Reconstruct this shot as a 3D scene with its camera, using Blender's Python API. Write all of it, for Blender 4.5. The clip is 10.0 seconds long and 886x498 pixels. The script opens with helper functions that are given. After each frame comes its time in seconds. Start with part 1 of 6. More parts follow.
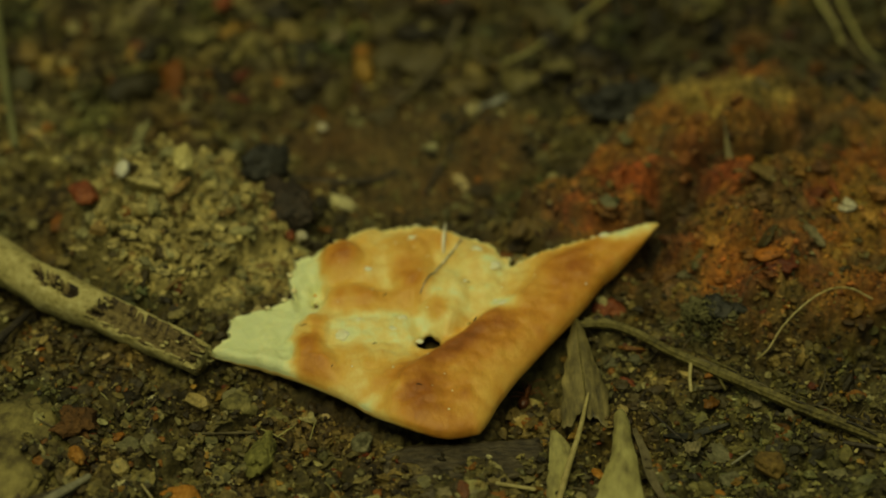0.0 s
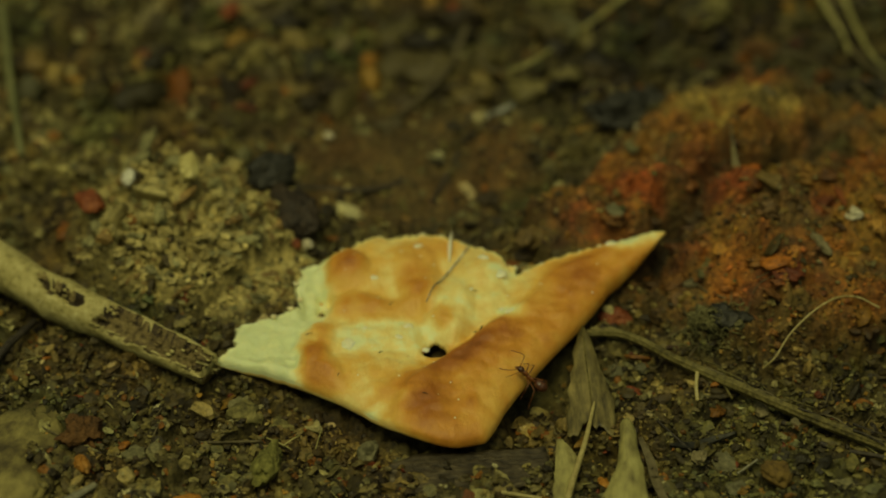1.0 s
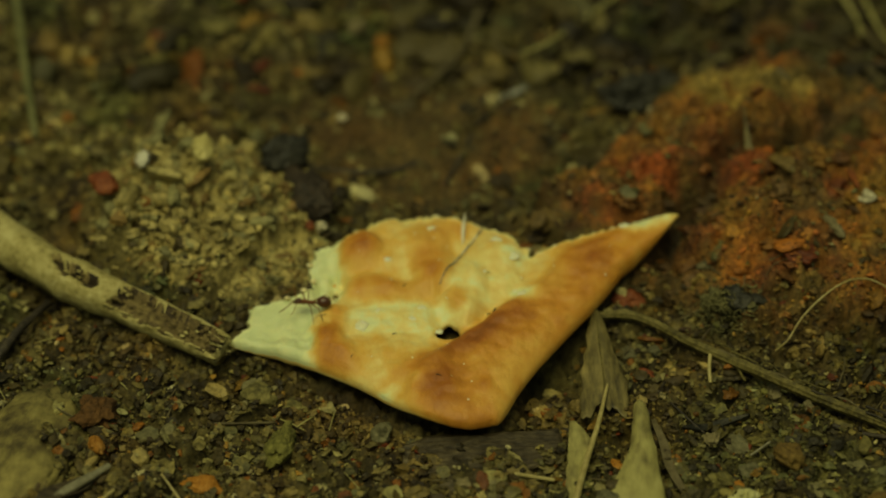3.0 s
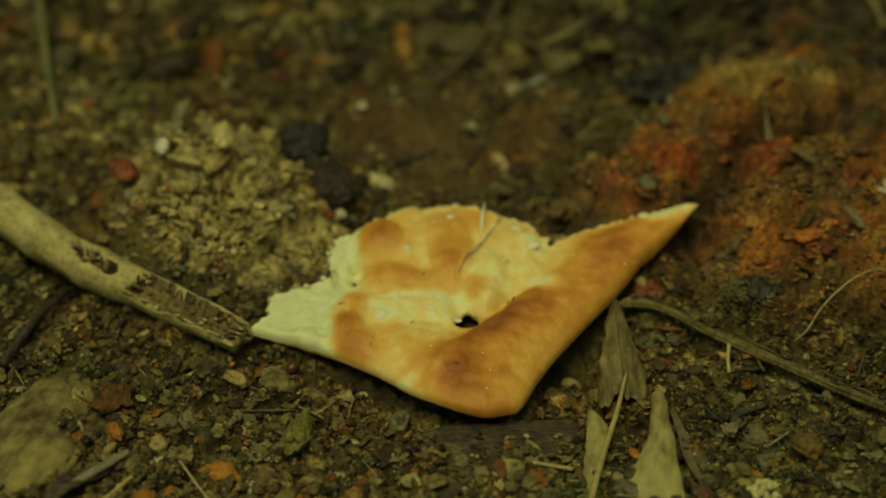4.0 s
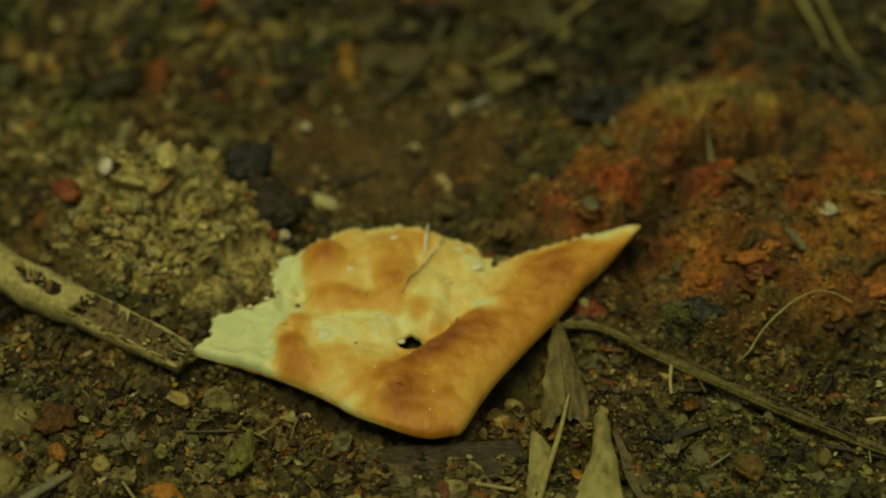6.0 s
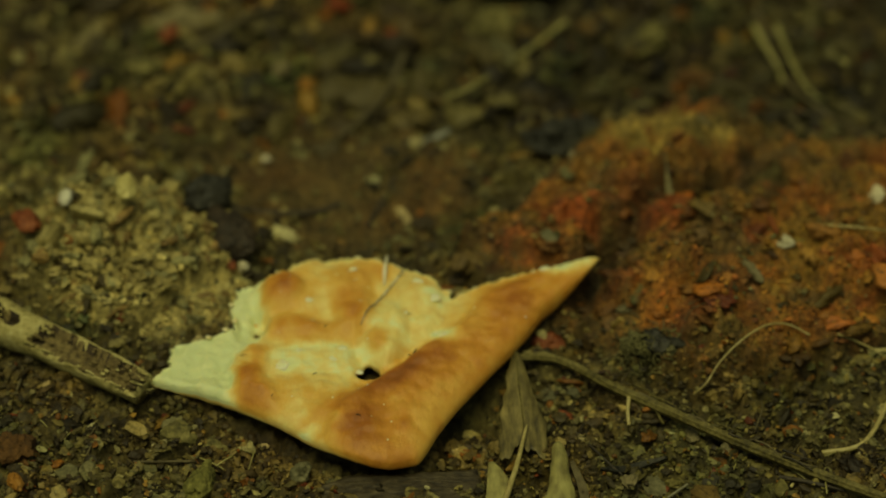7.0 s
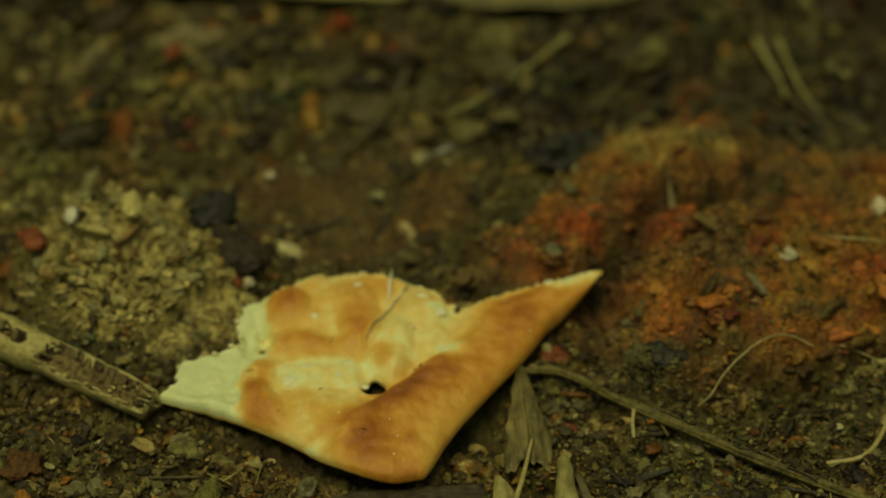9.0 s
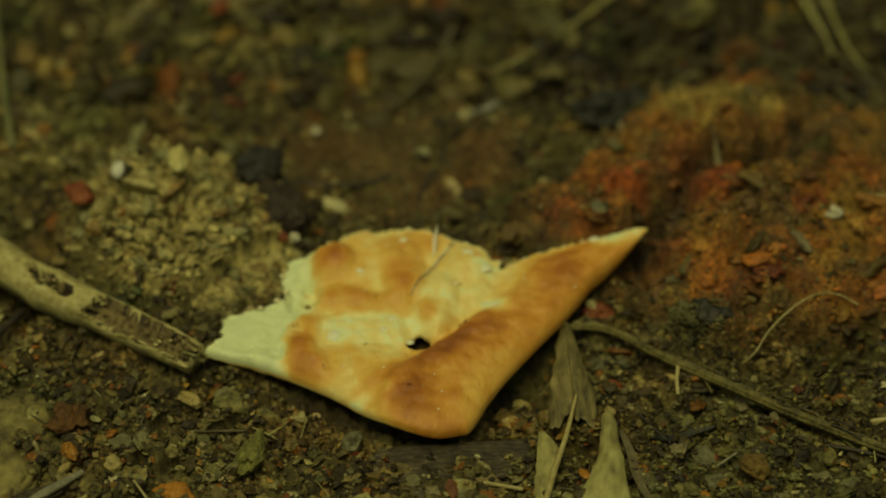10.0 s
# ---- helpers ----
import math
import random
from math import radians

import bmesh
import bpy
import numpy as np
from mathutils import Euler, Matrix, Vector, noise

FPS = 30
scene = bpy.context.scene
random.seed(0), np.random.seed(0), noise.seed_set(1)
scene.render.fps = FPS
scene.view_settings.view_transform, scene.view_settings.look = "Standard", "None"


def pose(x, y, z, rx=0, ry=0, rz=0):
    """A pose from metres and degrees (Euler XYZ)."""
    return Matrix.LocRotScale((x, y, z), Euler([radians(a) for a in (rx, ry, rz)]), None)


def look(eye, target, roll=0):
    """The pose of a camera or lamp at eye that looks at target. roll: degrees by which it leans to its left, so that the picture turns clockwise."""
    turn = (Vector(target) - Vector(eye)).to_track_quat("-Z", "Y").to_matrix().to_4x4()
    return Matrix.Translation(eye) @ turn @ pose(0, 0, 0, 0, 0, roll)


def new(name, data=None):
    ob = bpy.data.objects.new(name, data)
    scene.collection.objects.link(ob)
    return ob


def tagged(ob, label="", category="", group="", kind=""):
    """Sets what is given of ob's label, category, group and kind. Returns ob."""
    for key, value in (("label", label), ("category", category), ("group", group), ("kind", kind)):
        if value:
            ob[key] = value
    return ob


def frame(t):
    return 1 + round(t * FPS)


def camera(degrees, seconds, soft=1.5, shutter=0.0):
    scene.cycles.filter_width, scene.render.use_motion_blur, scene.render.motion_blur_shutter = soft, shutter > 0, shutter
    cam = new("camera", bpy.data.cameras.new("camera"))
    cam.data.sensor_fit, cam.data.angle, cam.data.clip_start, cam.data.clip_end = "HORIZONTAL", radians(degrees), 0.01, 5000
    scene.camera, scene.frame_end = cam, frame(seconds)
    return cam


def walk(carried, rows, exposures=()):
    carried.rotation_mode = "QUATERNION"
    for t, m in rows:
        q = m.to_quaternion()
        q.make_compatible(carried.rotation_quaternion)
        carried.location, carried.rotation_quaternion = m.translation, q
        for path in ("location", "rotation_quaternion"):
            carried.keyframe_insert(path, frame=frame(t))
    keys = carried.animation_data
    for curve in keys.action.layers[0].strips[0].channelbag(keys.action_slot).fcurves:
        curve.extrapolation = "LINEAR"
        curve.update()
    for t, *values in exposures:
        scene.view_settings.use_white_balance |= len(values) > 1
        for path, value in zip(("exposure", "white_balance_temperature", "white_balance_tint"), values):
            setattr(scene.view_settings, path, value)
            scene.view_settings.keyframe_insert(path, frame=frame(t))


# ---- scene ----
EXPO, KELVIN, TINT = -0.13, 13000, -27
ROWS = [
    (0.0, 0.00000, -0.25279, 0.21212, 50.000, -0.000, 0.000),
    (0.2, -0.00006, -0.25281, 0.21190, 50.313, -0.014, 0.092),
    (0.3, -0.00008, -0.25281, 0.21179, 50.270, 0.004, 0.117),
    (0.5, -0.00014, -0.25283, 0.21157, 50.117, 0.089, 0.101),
    (0.7, 0.00012, -0.25267, 0.21175, 50.112, 0.141, 0.263),
    (0.8, 0.00026, -0.25258, 0.21185, 50.178, 0.104, 0.397),
    (1.0, 0.00052, -0.25242, 0.21203, 50.145, 0.143, 0.166),
    (1.2, 0.00042, -0.25247, 0.21221, 50.114, 0.091, 0.047),
    (1.3, 0.00037, -0.25249, 0.21229, 50.075, 0.040, 0.086),
    (1.5, 0.00027, -0.25254, 0.21247, 50.118, 0.014, 0.067),
    (1.7, 0.00023, -0.25274, 0.21235, 50.639, -0.109, 0.133),
    (1.8, 0.00020, -0.25284, 0.21230, 50.696, -0.135, 0.076),
    (2.0, 0.00016, -0.25304, 0.21218, 50.588, -0.154, 0.036),
    (2.2, 0.00010, -0.25294, 0.21225, 50.444, -0.120, 0.145),
    (2.3, 0.00006, -0.25288, 0.21229, 50.418, -0.066, 0.186),
    (2.5, -0.00000, -0.25278, 0.21236, 50.288, -0.081, 0.239),
    (2.6, -0.00000, -0.25278, 0.21236, 50.202, -0.096, 0.303),
    (2.7, -0.00000, -0.25278, 0.21236, 49.935, 0.033, 0.239),
    (3.8, 0.00016, -0.25306, 0.21203, 49.685, 0.273, 0.782),
    (3.9, 0.00016, -0.25306, 0.21203, 49.668, 0.307, 0.850),
    (4.0, 0.00016, -0.25306, 0.21203, 49.617, 0.244, 0.871),
    (4.2, -0.00015, -0.25401, 0.21173, 49.493, 0.283, 0.656),
    (4.3, -0.00031, -0.25449, 0.21157, 49.469, 0.183, 0.744),
    (4.5, -0.00062, -0.25544, 0.21127, 49.132, -0.047, 0.911),
    (4.7, -0.00025, -0.25456, 0.21133, 48.689, 0.052, 1.044),
    (4.8, -0.00007, -0.25412, 0.21136, 49.082, 0.149, 0.964),
    (5.0, 0.00030, -0.25324, 0.21142, 48.950, 0.088, 0.736),
    (5.2, 0.00026, -0.25325, 0.21155, 49.016, -0.093, 0.703),
    (5.3, 0.00025, -0.25326, 0.21161, 49.241, -0.096, 0.627),
    (5.5, 0.00021, -0.25327, 0.21174, 49.254, -0.183, 0.541),
    (5.7, 0.00020, -0.25323, 0.21218, 49.230, -0.252, 0.339),
    (5.8, 0.00020, -0.25322, 0.21240, 49.523, -0.360, 0.200),
    (6.0, 0.00019, -0.25318, 0.21284, 49.954, -0.581, 0.058),
    (6.1, 0.00019, -0.25318, 0.21284, 50.047, -0.608, 0.055),
    (6.2, 0.00019, -0.25318, 0.21284, 50.179, -0.675, 0.031),
    (7.3, 0.00104, -0.25502, 0.21223, 50.899, -1.195, -0.709),
    (7.4, 0.00104, -0.25502, 0.21223, 50.872, -1.181, -0.826),
    (7.5, 0.00104, -0.25502, 0.21223, 50.853, -1.173, -0.883),
    (7.7, 0.00085, -0.25538, 0.21272, 50.749, -0.917, -0.969),
    (7.8, 0.00076, -0.25555, 0.21297, 50.744, -0.889, -0.706),
    (8.0, 0.00057, -0.25591, 0.21346, 50.726, -0.722, -0.712),
    (8.2, 0.00052, -0.25576, 0.21350, 51.102, -0.916, -0.737),
    (8.3, 0.00049, -0.25569, 0.21352, 51.078, -0.888, -0.778),
    (8.5, 0.00044, -0.25554, 0.21356, 51.003, -0.850, -0.778),
    (8.7, 0.00058, -0.25564, 0.21343, 51.139, -0.802, -0.632),
    (8.8, 0.00064, -0.25570, 0.21337, 51.163, -0.767, -0.556),
    (9.0, 0.00078, -0.25580, 0.21324, 51.153, -0.767, -0.623),
    (9.2, 0.00053, -0.25628, 0.21319, 50.998, -0.703, -0.527),
    (9.3, 0.00040, -0.25651, 0.21317, 50.912, -0.444, -0.528),
    (9.5, 0.00015, -0.25699, 0.21312, 50.843, -0.502, -0.161),
    (9.7, 0.00037, -0.25681, 0.21318, 50.511, -0.498, 0.084),
    (9.8, 0.00047, -0.25673, 0.21321, 50.450, -0.399, 0.125),
    (10.0, 0.00069, -0.25655, 0.21327, 50.324, -0.426, 0.277),
]
cam = camera(18.0, 10.0, soft=1.8)
cam.data.dof.use_dof = True
cam.data.dof.focus_distance = 0.306
cam.data.dof.aperture_fstop = 13.0
walk(cam, [(t, pose(x, y, z, rx, ry, rz)) for t, x, y, z, rx, ry, rz in ROWS],
     exposures=[(0.0, EXPO, KELVIN, TINT), (10.0, EXPO, KELVIN, TINT)])

# ---- light: an overcast sky over shaded ground ----
SUN_HIGH, SUN_FROM = 76.0, 215.0
world = bpy.data.worlds.new("overcast_sky")
world.use_nodes = True
scene.world = world
sky = world.node_tree.nodes.new("ShaderNodeTexSky")
sky.sky_type, sky.sun_disc = "NISHITA", False
sky.sun_elevation, sky.sun_rotation = radians(SUN_HIGH), radians(SUN_FROM)
sky.air_density, sky.dust_density, sky.ozone_density = 1.0, 5.0, 0.6
background = world.node_tree.nodes["Background"]
background.inputs["Strength"].default_value = 0.042
world.node_tree.links.new(sky.outputs["Color"], background.inputs["Color"])
sun = new("sun", bpy.data.lights.new("sun", "SUN"))
sun.data.energy, sun.data.angle, sun.data.color = 1.5, radians(34), (1.0, 0.95, 0.86)
az, el = radians(SUN_FROM), radians(SUN_HIGH)
sun.matrix_world = look((math.sin(az) * math.cos(el), math.cos(az) * math.cos(el), math.sin(el)), (0, 0, 0))

MM = 0.001


# ---- materials ----
def nodes_of(name):
    m = bpy.data.materials.new(name)
    m.use_nodes = True
    t = m.node_tree
    return m, t, t.nodes["Principled BSDF"]


def noise_at(t, size, detail=6.0, rough=0.6, stretch=None):
    """Noise whose grains are about size millimetres across, in the object's space."""
    co = t.nodes.new("ShaderNodeTexCoord")
    n = t.nodes.new("ShaderNodeTexNoise")
    n.inputs["Scale"].default_value = 1000.0 / size
    n.inputs["Detail"].default_value, n.inputs["Roughness"].default_value = detail, rough
    if stretch:
        mp = t.nodes.new("ShaderNodeMapping")
        mp.inputs["Scale"].default_value = stretch
        t.links.new(co.outputs["Object"], mp.inputs["Vector"])
        t.links.new(mp.outputs["Vector"], n.inputs["Vector"])
    else:
        t.links.new(co.outputs["Object"], n.inputs["Vector"])
    return n.outputs["Fac"]


def ramp(t, fac, stops):
    r = t.nodes.new("ShaderNodeValToRGB")
    e = r.color_ramp.elements
    while len(e) < len(stops):
        e.new(0.5)
    for k, (at, c) in zip(e, stops):
        k.position, k.color = at, (*c, 1)
    t.links.new(fac, r.inputs["Fac"])
    return r.outputs["Color"]


def mixed(t, kind, fac, a, b):
    n = t.nodes.new("ShaderNodeMix")
    n.data_type, n.blend_type = "RGBA", kind
    for value, at in ((fac, 0), (a, 6), (b, 7)):
        if isinstance(value, (int, float)):
            n.inputs[at].default_value = value
        elif isinstance(value, tuple):
            n.inputs[at].default_value = (*value, 1)
        else:
            t.links.new(value, n.inputs[at])
    return n.outputs[2]


def relief(t, p, height, strength, depth):
    """Bump, depth in millimetres."""
    b = t.nodes.new("ShaderNodeBump")
    b.inputs["Strength"].default_value, b.inputs["Distance"].default_value = strength, depth * MM
    t.links.new(height, b.inputs["Height"])
    t.links.new(b.outputs["Normal"], p.inputs["Normal"])


def surface(name, colours, size, rough=0.8, depth=0.15, stretch=None, gloss=0.3, attribute="", soft=0.0, vary=0.0):
    m, t, p = nodes_of(name)
    fine, broad = noise_at(t, size, stretch=stretch), noise_at(t, size * 6.5, 3.0)
    mid = mixed(t, "MIX", 0.45, fine, broad)
    n = len(colours)
    col = ramp(t, mid, [(0.34 + 0.32 * k / max(n - 1, 1), c) for k, c in enumerate(colours)])
    if attribute:
        a = t.nodes.new("ShaderNodeAttribute")
        a.attribute_name = attribute
        col = mixed(t, "MULTIPLY", 1.0, a.outputs["Color"], col)
    if vary:
        o = t.nodes.new("ShaderNodeObjectInfo")
        v = ramp(t, o.outputs["Random"], [(0, (1 - vary,) * 3), (1, (1 + vary, 1 + vary * 0.8, 1 + vary * 0.6))])
        col = mixed(t, "MULTIPLY", 1.0, col, v)
    t.links.new(col, p.inputs["Base Color"])
    rr = t.nodes.new("ShaderNodeMapRange")
    rr.inputs["To Min"].default_value, rr.inputs["To Max"].default_value = max(rough - 0.2, 0.1), min(rough + 0.15, 1)
    t.links.new(fine, rr.inputs["Value"])
    t.links.new(rr.outputs["Result"], p.inputs["Roughness"])
    p.inputs["Specular IOR Level"].default_value = gloss
    if soft:
        p.inputs["Subsurface Weight"].default_value = soft
        p.inputs["Subsurface Scale"].default_value = 0.0012
        p.inputs["Subsurface Radius"].default_value = (1.0, 0.7, 0.35)
    relief(t, p, fine, 0.7, depth)
    return m


SOIL = surface("damp_soil", [(0.22, 0.20, 0.16), (0.7, 0.68, 0.6), (1.25, 1.22, 1.1), (2.3, 2.2, 1.9)], 0.75, 0.74, 0.6, attribute="tone", gloss=0.28)
GRAIN = surface("soil_grain", [(0.3, 0.28, 0.24), (0.8, 0.79, 0.72), (1.2, 1.18, 1.05), (1.9, 1.85, 1.6)], 0.5, 0.58, 0.25, attribute="tone", gloss=0.28)
CREAM_STONE = surface("cream_stone", [(0.328, 0.289, 0.172), (0.484, 0.437, 0.296), (0.585, 0.546, 0.406)], 0.5, 0.55, 0.08, gloss=0.45, vary=0.15)
QUARTZ = surface("white_quartz", [(0.46, 0.44, 0.33), (0.70, 0.68, 0.55)], 0.6, 0.35, 0.05, gloss=0.6)
YELLOW_STONE = surface("yellow_stone", [(0.26, 0.21, 0.075), (0.42, 0.36, 0.14), (0.52, 0.46, 0.21)], 0.6, 0.55, 0.1, gloss=0.4)
TAN_STONE = surface("tan_stone", [(0.084, 0.072, 0.036), (0.162, 0.138, 0.072), (0.216, 0.186, 0.108)], 0.45, 0.8, 0.3, vary=0.25)
GREY_STONE = surface("grey_stone", [(0.045, 0.043, 0.024), (0.105, 0.10, 0.055), (0.16, 0.152, 0.088)], 0.45, 0.8, 0.3, vary=0.25)
ORANGE_STONE = surface("orange_stone", [(0.168, 0.066, 0.012), (0.288, 0.126, 0.024), (0.360, 0.192, 0.060)], 0.45, 0.75, 0.3, vary=0.2)
RED_STONE = surface("red_stone", [(0.07, 0.018, 0.008), (0.16, 0.042, 0.016), (0.24, 0.08, 0.03)], 0.5, 0.65, 0.2, vary=0.2)
DARK_LUMP = surface("black_lump", [(0.007, 0.0065, 0.005), (0.02, 0.019, 0.014), (0.055, 0.05, 0.034)], 0.6, 0.55, 0.25)
BARE_WOOD = surface("bare_twig_wood", [(0.114, 0.088, 0.031), (0.299, 0.255, 0.101), (0.405, 0.352, 0.158), (0.484, 0.440, 0.229)], 0.7, 0.7, 0.25)
ROTTEN = surface("rotten_pith", [(0.015, 0.010, 0.005), (0.105, 0.075, 0.031), (0.19, 0.145, 0.062), (0.27, 0.215, 0.095)], 0.8, 0.75, 0.6)
SHADED_ROT = surface("shaded_rot", [(0.008, 0.005, 0.003), (0.034, 0.022, 0.011), (0.11, 0.078, 0.036)], 0.5, 0.7, 0.5)
STICK = surface("weathered_stick", [(0.018, 0.014, 0.003), (0.063, 0.051, 0.014), (0.126, 0.103, 0.034), (0.173, 0.149, 0.056)], 0.45, 0.65, 0.15)
DARK_STICK = surface("dark_stick", [(0.012, 0.01, 0.008), (0.035, 0.028, 0.02), (0.08, 0.065, 0.04)], 0.5, 0.6, 0.2)
DRY_LEAF = surface("dry_leaf", [(0.027, 0.021, 0.009), (0.082, 0.065, 0.023), (0.156, 0.124, 0.046), (0.239, 0.190, 0.073)], 0.6, 0.6, 0.15, stretch=(1.0, 0.2, 1.0), gloss=0.4)
PALE_LEAF = surface("bleached_leaf", [(0.20, 0.175, 0.065), (0.30, 0.27, 0.10), (0.40, 0.36, 0.15)], 0.8, 0.55, 0.12, stretch=(1.0, 0.25, 1.0), gloss=0.45)
PEAT = surface("peat", [(0.008, 0.006, 0.004), (0.025, 0.017, 0.010), (0.055, 0.038, 0.022)], 0.6, 0.6, 0.35)
BROWN_CHIP = surface("wood_chip_fibre", [(0.007, 0.005, 0.003), (0.030, 0.022, 0.012), (0.066, 0.051, 0.028), (0.15, 0.12, 0.07)], 0.55, 0.6, 0.5, stretch=(0.4, 1, 1))
SHEATH = surface("leaf_sheath", [(0.06, 0.044, 0.018), (0.19, 0.165, 0.062), (0.29, 0.26, 0.098), (0.37, 0.335, 0.14)], 1.1, 0.55, 0.15, stretch=(1.0, 0.4, 1.0), gloss=0.45)
FLAKE = surface("leaf_flake", [(0.05, 0.04, 0.014), (0.11, 0.092, 0.031), (0.17, 0.145, 0.05)], 0.7, 0.6, 0.15, gloss=0.4)
STRAW = surface("straw", [(0.199, 0.157, 0.056), (0.332, 0.276, 0.113), (0.411, 0.354, 0.169)], 0.6, 0.5, 0.05, gloss=0.5)
FIBRE = surface("pale_fibre", [(0.55, 0.52, 0.38), (0.75, 0.72, 0.55)], 0.5, 0.4, 0.02, gloss=0.6)
GREY_FIBRE = surface("grey_fibre", [(0.09, 0.09, 0.075), (0.26, 0.26, 0.21), (0.75, 0.72, 0.60)], 1.4, 0.3, 0.02, gloss=0.8)
GREY_STRAW = surface("grey_straw", [(0.07, 0.063, 0.036), (0.15, 0.138, 0.085), (0.24, 0.222, 0.145)], 0.6, 0.5, 0.1, gloss=0.5)
ROOT = surface("root_skin", [(0.036, 0.027, 0.015), (0.090, 0.072, 0.036), (0.144, 0.120, 0.066)], 0.6, 0.75, 0.1)
GREEN_STALK = surface("faded_green_stalk", [(0.075, 0.078, 0.030), (0.130, 0.132, 0.055), (0.180, 0.178, 0.080)], 0.8, 0.55, 0.06)
MOSS = surface("moss", [(0.09, 0.13, 0.04), (0.17, 0.24, 0.085), (0.27, 0.36, 0.15)], 0.4, 0.8, 0.1)
FLORET = surface("dried_floret", [(0.26, 0.25, 0.10), (0.44, 0.42, 0.20), (0.56, 0.53, 0.31)], 0.4, 0.7, 0.06)
SALT = surface("salt_crystal", [(0.68, 0.62, 0.38), (0.80, 0.77, 0.55)], 0.4, 0.45, 0.08, gloss=0.5, soft=0.5)
ANT_RED = surface("ant_amber_shell", [(0.07, 0.021, 0.006), (0.13, 0.040, 0.010), (0.17, 0.057, 0.016)], 0.25, 0.45, 0.01, gloss=0.4)
ANT_DARK = surface("ant_brown_shell", [(0.032, 0.010, 0.004), (0.066, 0.021, 0.008), (0.10, 0.034, 0.012)], 0.25, 0.42, 0.01, gloss=0.5)
ANT_EYE = surface("ant_eye", [(0.004, 0.004, 0.004), (0.01, 0.01, 0.01)], 0.2, 0.2, 0.005, gloss=0.6)


def baked_material():
    m, t, p = nodes_of("baked_cracker")
    a = t.nodes.new("ShaderNodeAttribute")
    a.attribute_name = "toast"
    fine, mid = noise_at(t, 0.5, 5.0, 0.7, (1.1, 0.75, 1.0)), noise_at(t, 1.9, 4.0, 0.6, (1.1, 0.8, 1.0))
    speck = mixed(t, "MIX", 0.5, fine, mid)
    wob = t.nodes.new("ShaderNodeMath")
    wob.operation = "MULTIPLY_ADD"
    wob.inputs[1].default_value = 0.40
    t.links.new(speck, wob.inputs[0])
    shift = t.nodes.new("ShaderNodeMath")
    shift.operation = "SUBTRACT"
    shift.inputs[1].default_value = 0.20
    t.links.new(a.outputs["Fac"], shift.inputs[0])
    t.links.new(shift.outputs[0], wob.inputs[2])
    col = ramp(t, wob.outputs[0], [(0.0, (0.58, 0.63, 0.36)), (0.09, (0.68, 0.69, 0.38)), (0.17, (0.72, 0.60, 0.25)), (0.36, (0.65, 0.39, 0.102)),
                                   (0.62, (0.52, 0.228, 0.044)), (0.85, (0.32, 0.105, 0.018)), (1.0, (0.20, 0.06, 0.012))])
    t.links.new(col, p.inputs["Base Color"])
    p.inputs["Roughness"].default_value = 0.46
    p.inputs["Specular IOR Level"].default_value = 0.42
    p.inputs["Subsurface Weight"].default_value = 0.14
    p.inputs["Subsurface Scale"].default_value = 0.0006
    p.inputs["Subsurface Radius"].default_value = (1.0, 0.65, 0.25)
    relief(t, p, speck, 0.75, 0.32)
    return m


BAKED = baked_material()


# ---- shape of the ground and of the cracker, in millimetres ----
class Lattice:
    """Smooth gradient noise on a plane, about -1 to 1, with numpy arrays."""
    def __init__(self, seed):
        turn = np.random.RandomState(seed).uniform(0, 2 * math.pi, (256, 256))
        self.gx, self.gy = np.cos(turn), np.sin(turn)
        self.c, self.s = math.cos(seed * 1.7), math.sin(seed * 1.7)

    def at(self, x, y, size):
        u, v = (self.c * x - self.s * y) / size + 31.7, (self.s * x + self.c * y) / size + 57.3
        i, j = np.floor(u).astype(int), np.floor(v).astype(int)
        a, b = u - i, v - j
        p, q = a * a * a * (a * (a * 6 - 15) + 10), b * b * b * (b * (b * 6 - 15) + 10)
        i0, i1, j0, j1 = i % 256, (i + 1) % 256, j % 256, (j + 1) % 256
        n00 = self.gx[i0, j0] * a + self.gy[i0, j0] * b
        n10 = self.gx[i1, j0] * (a - 1) + self.gy[i1, j0] * b
        n01 = self.gx[i0, j1] * a + self.gy[i0, j1] * (b - 1)
        n11 = self.gx[i1, j1] * (a - 1) + self.gy[i1, j1] * (b - 1)
        return 1.5 * ((n00 * (1 - p) + n10 * p) * (1 - q) + (n01 * (1 - p) + n11 * p) * q)


N1, N2, N3, N4, N5 = (Lattice(k) for k in (3, 11, 23, 37, 53))


def cells(x, y, size, seed):
    """Jittered cells about size across: nearest and second distance (in sizes) and the cell's own random number."""
    rs = np.random.RandomState(seed)
    jx, jy, own = (rs.uniform(0, 1, (128, 128)) for _ in range(3))
    u, v = x / size + 400.5, y / size + 400.5
    i, j = np.floor(u).astype(int), np.floor(v).astype(int)
    f1, f2, me = np.full(x.shape, 9.0), np.full(x.shape, 9.0), np.zeros(x.shape)
    for a in (-1, 0, 1):
        for b in (-1, 0, 1):
            p, q = (i + a) % 128, (j + b) % 128
            d = np.hypot(i + a + jx[p, q] - u, j + b + jy[p, q] - v)
            closer = d < f1
            f2 = np.where(closer, f1, np.minimum(f2, d))
            me = np.where(closer, own[p, q], me)
            f1 = np.where(closer, d, f1)
    return f1, f2, me


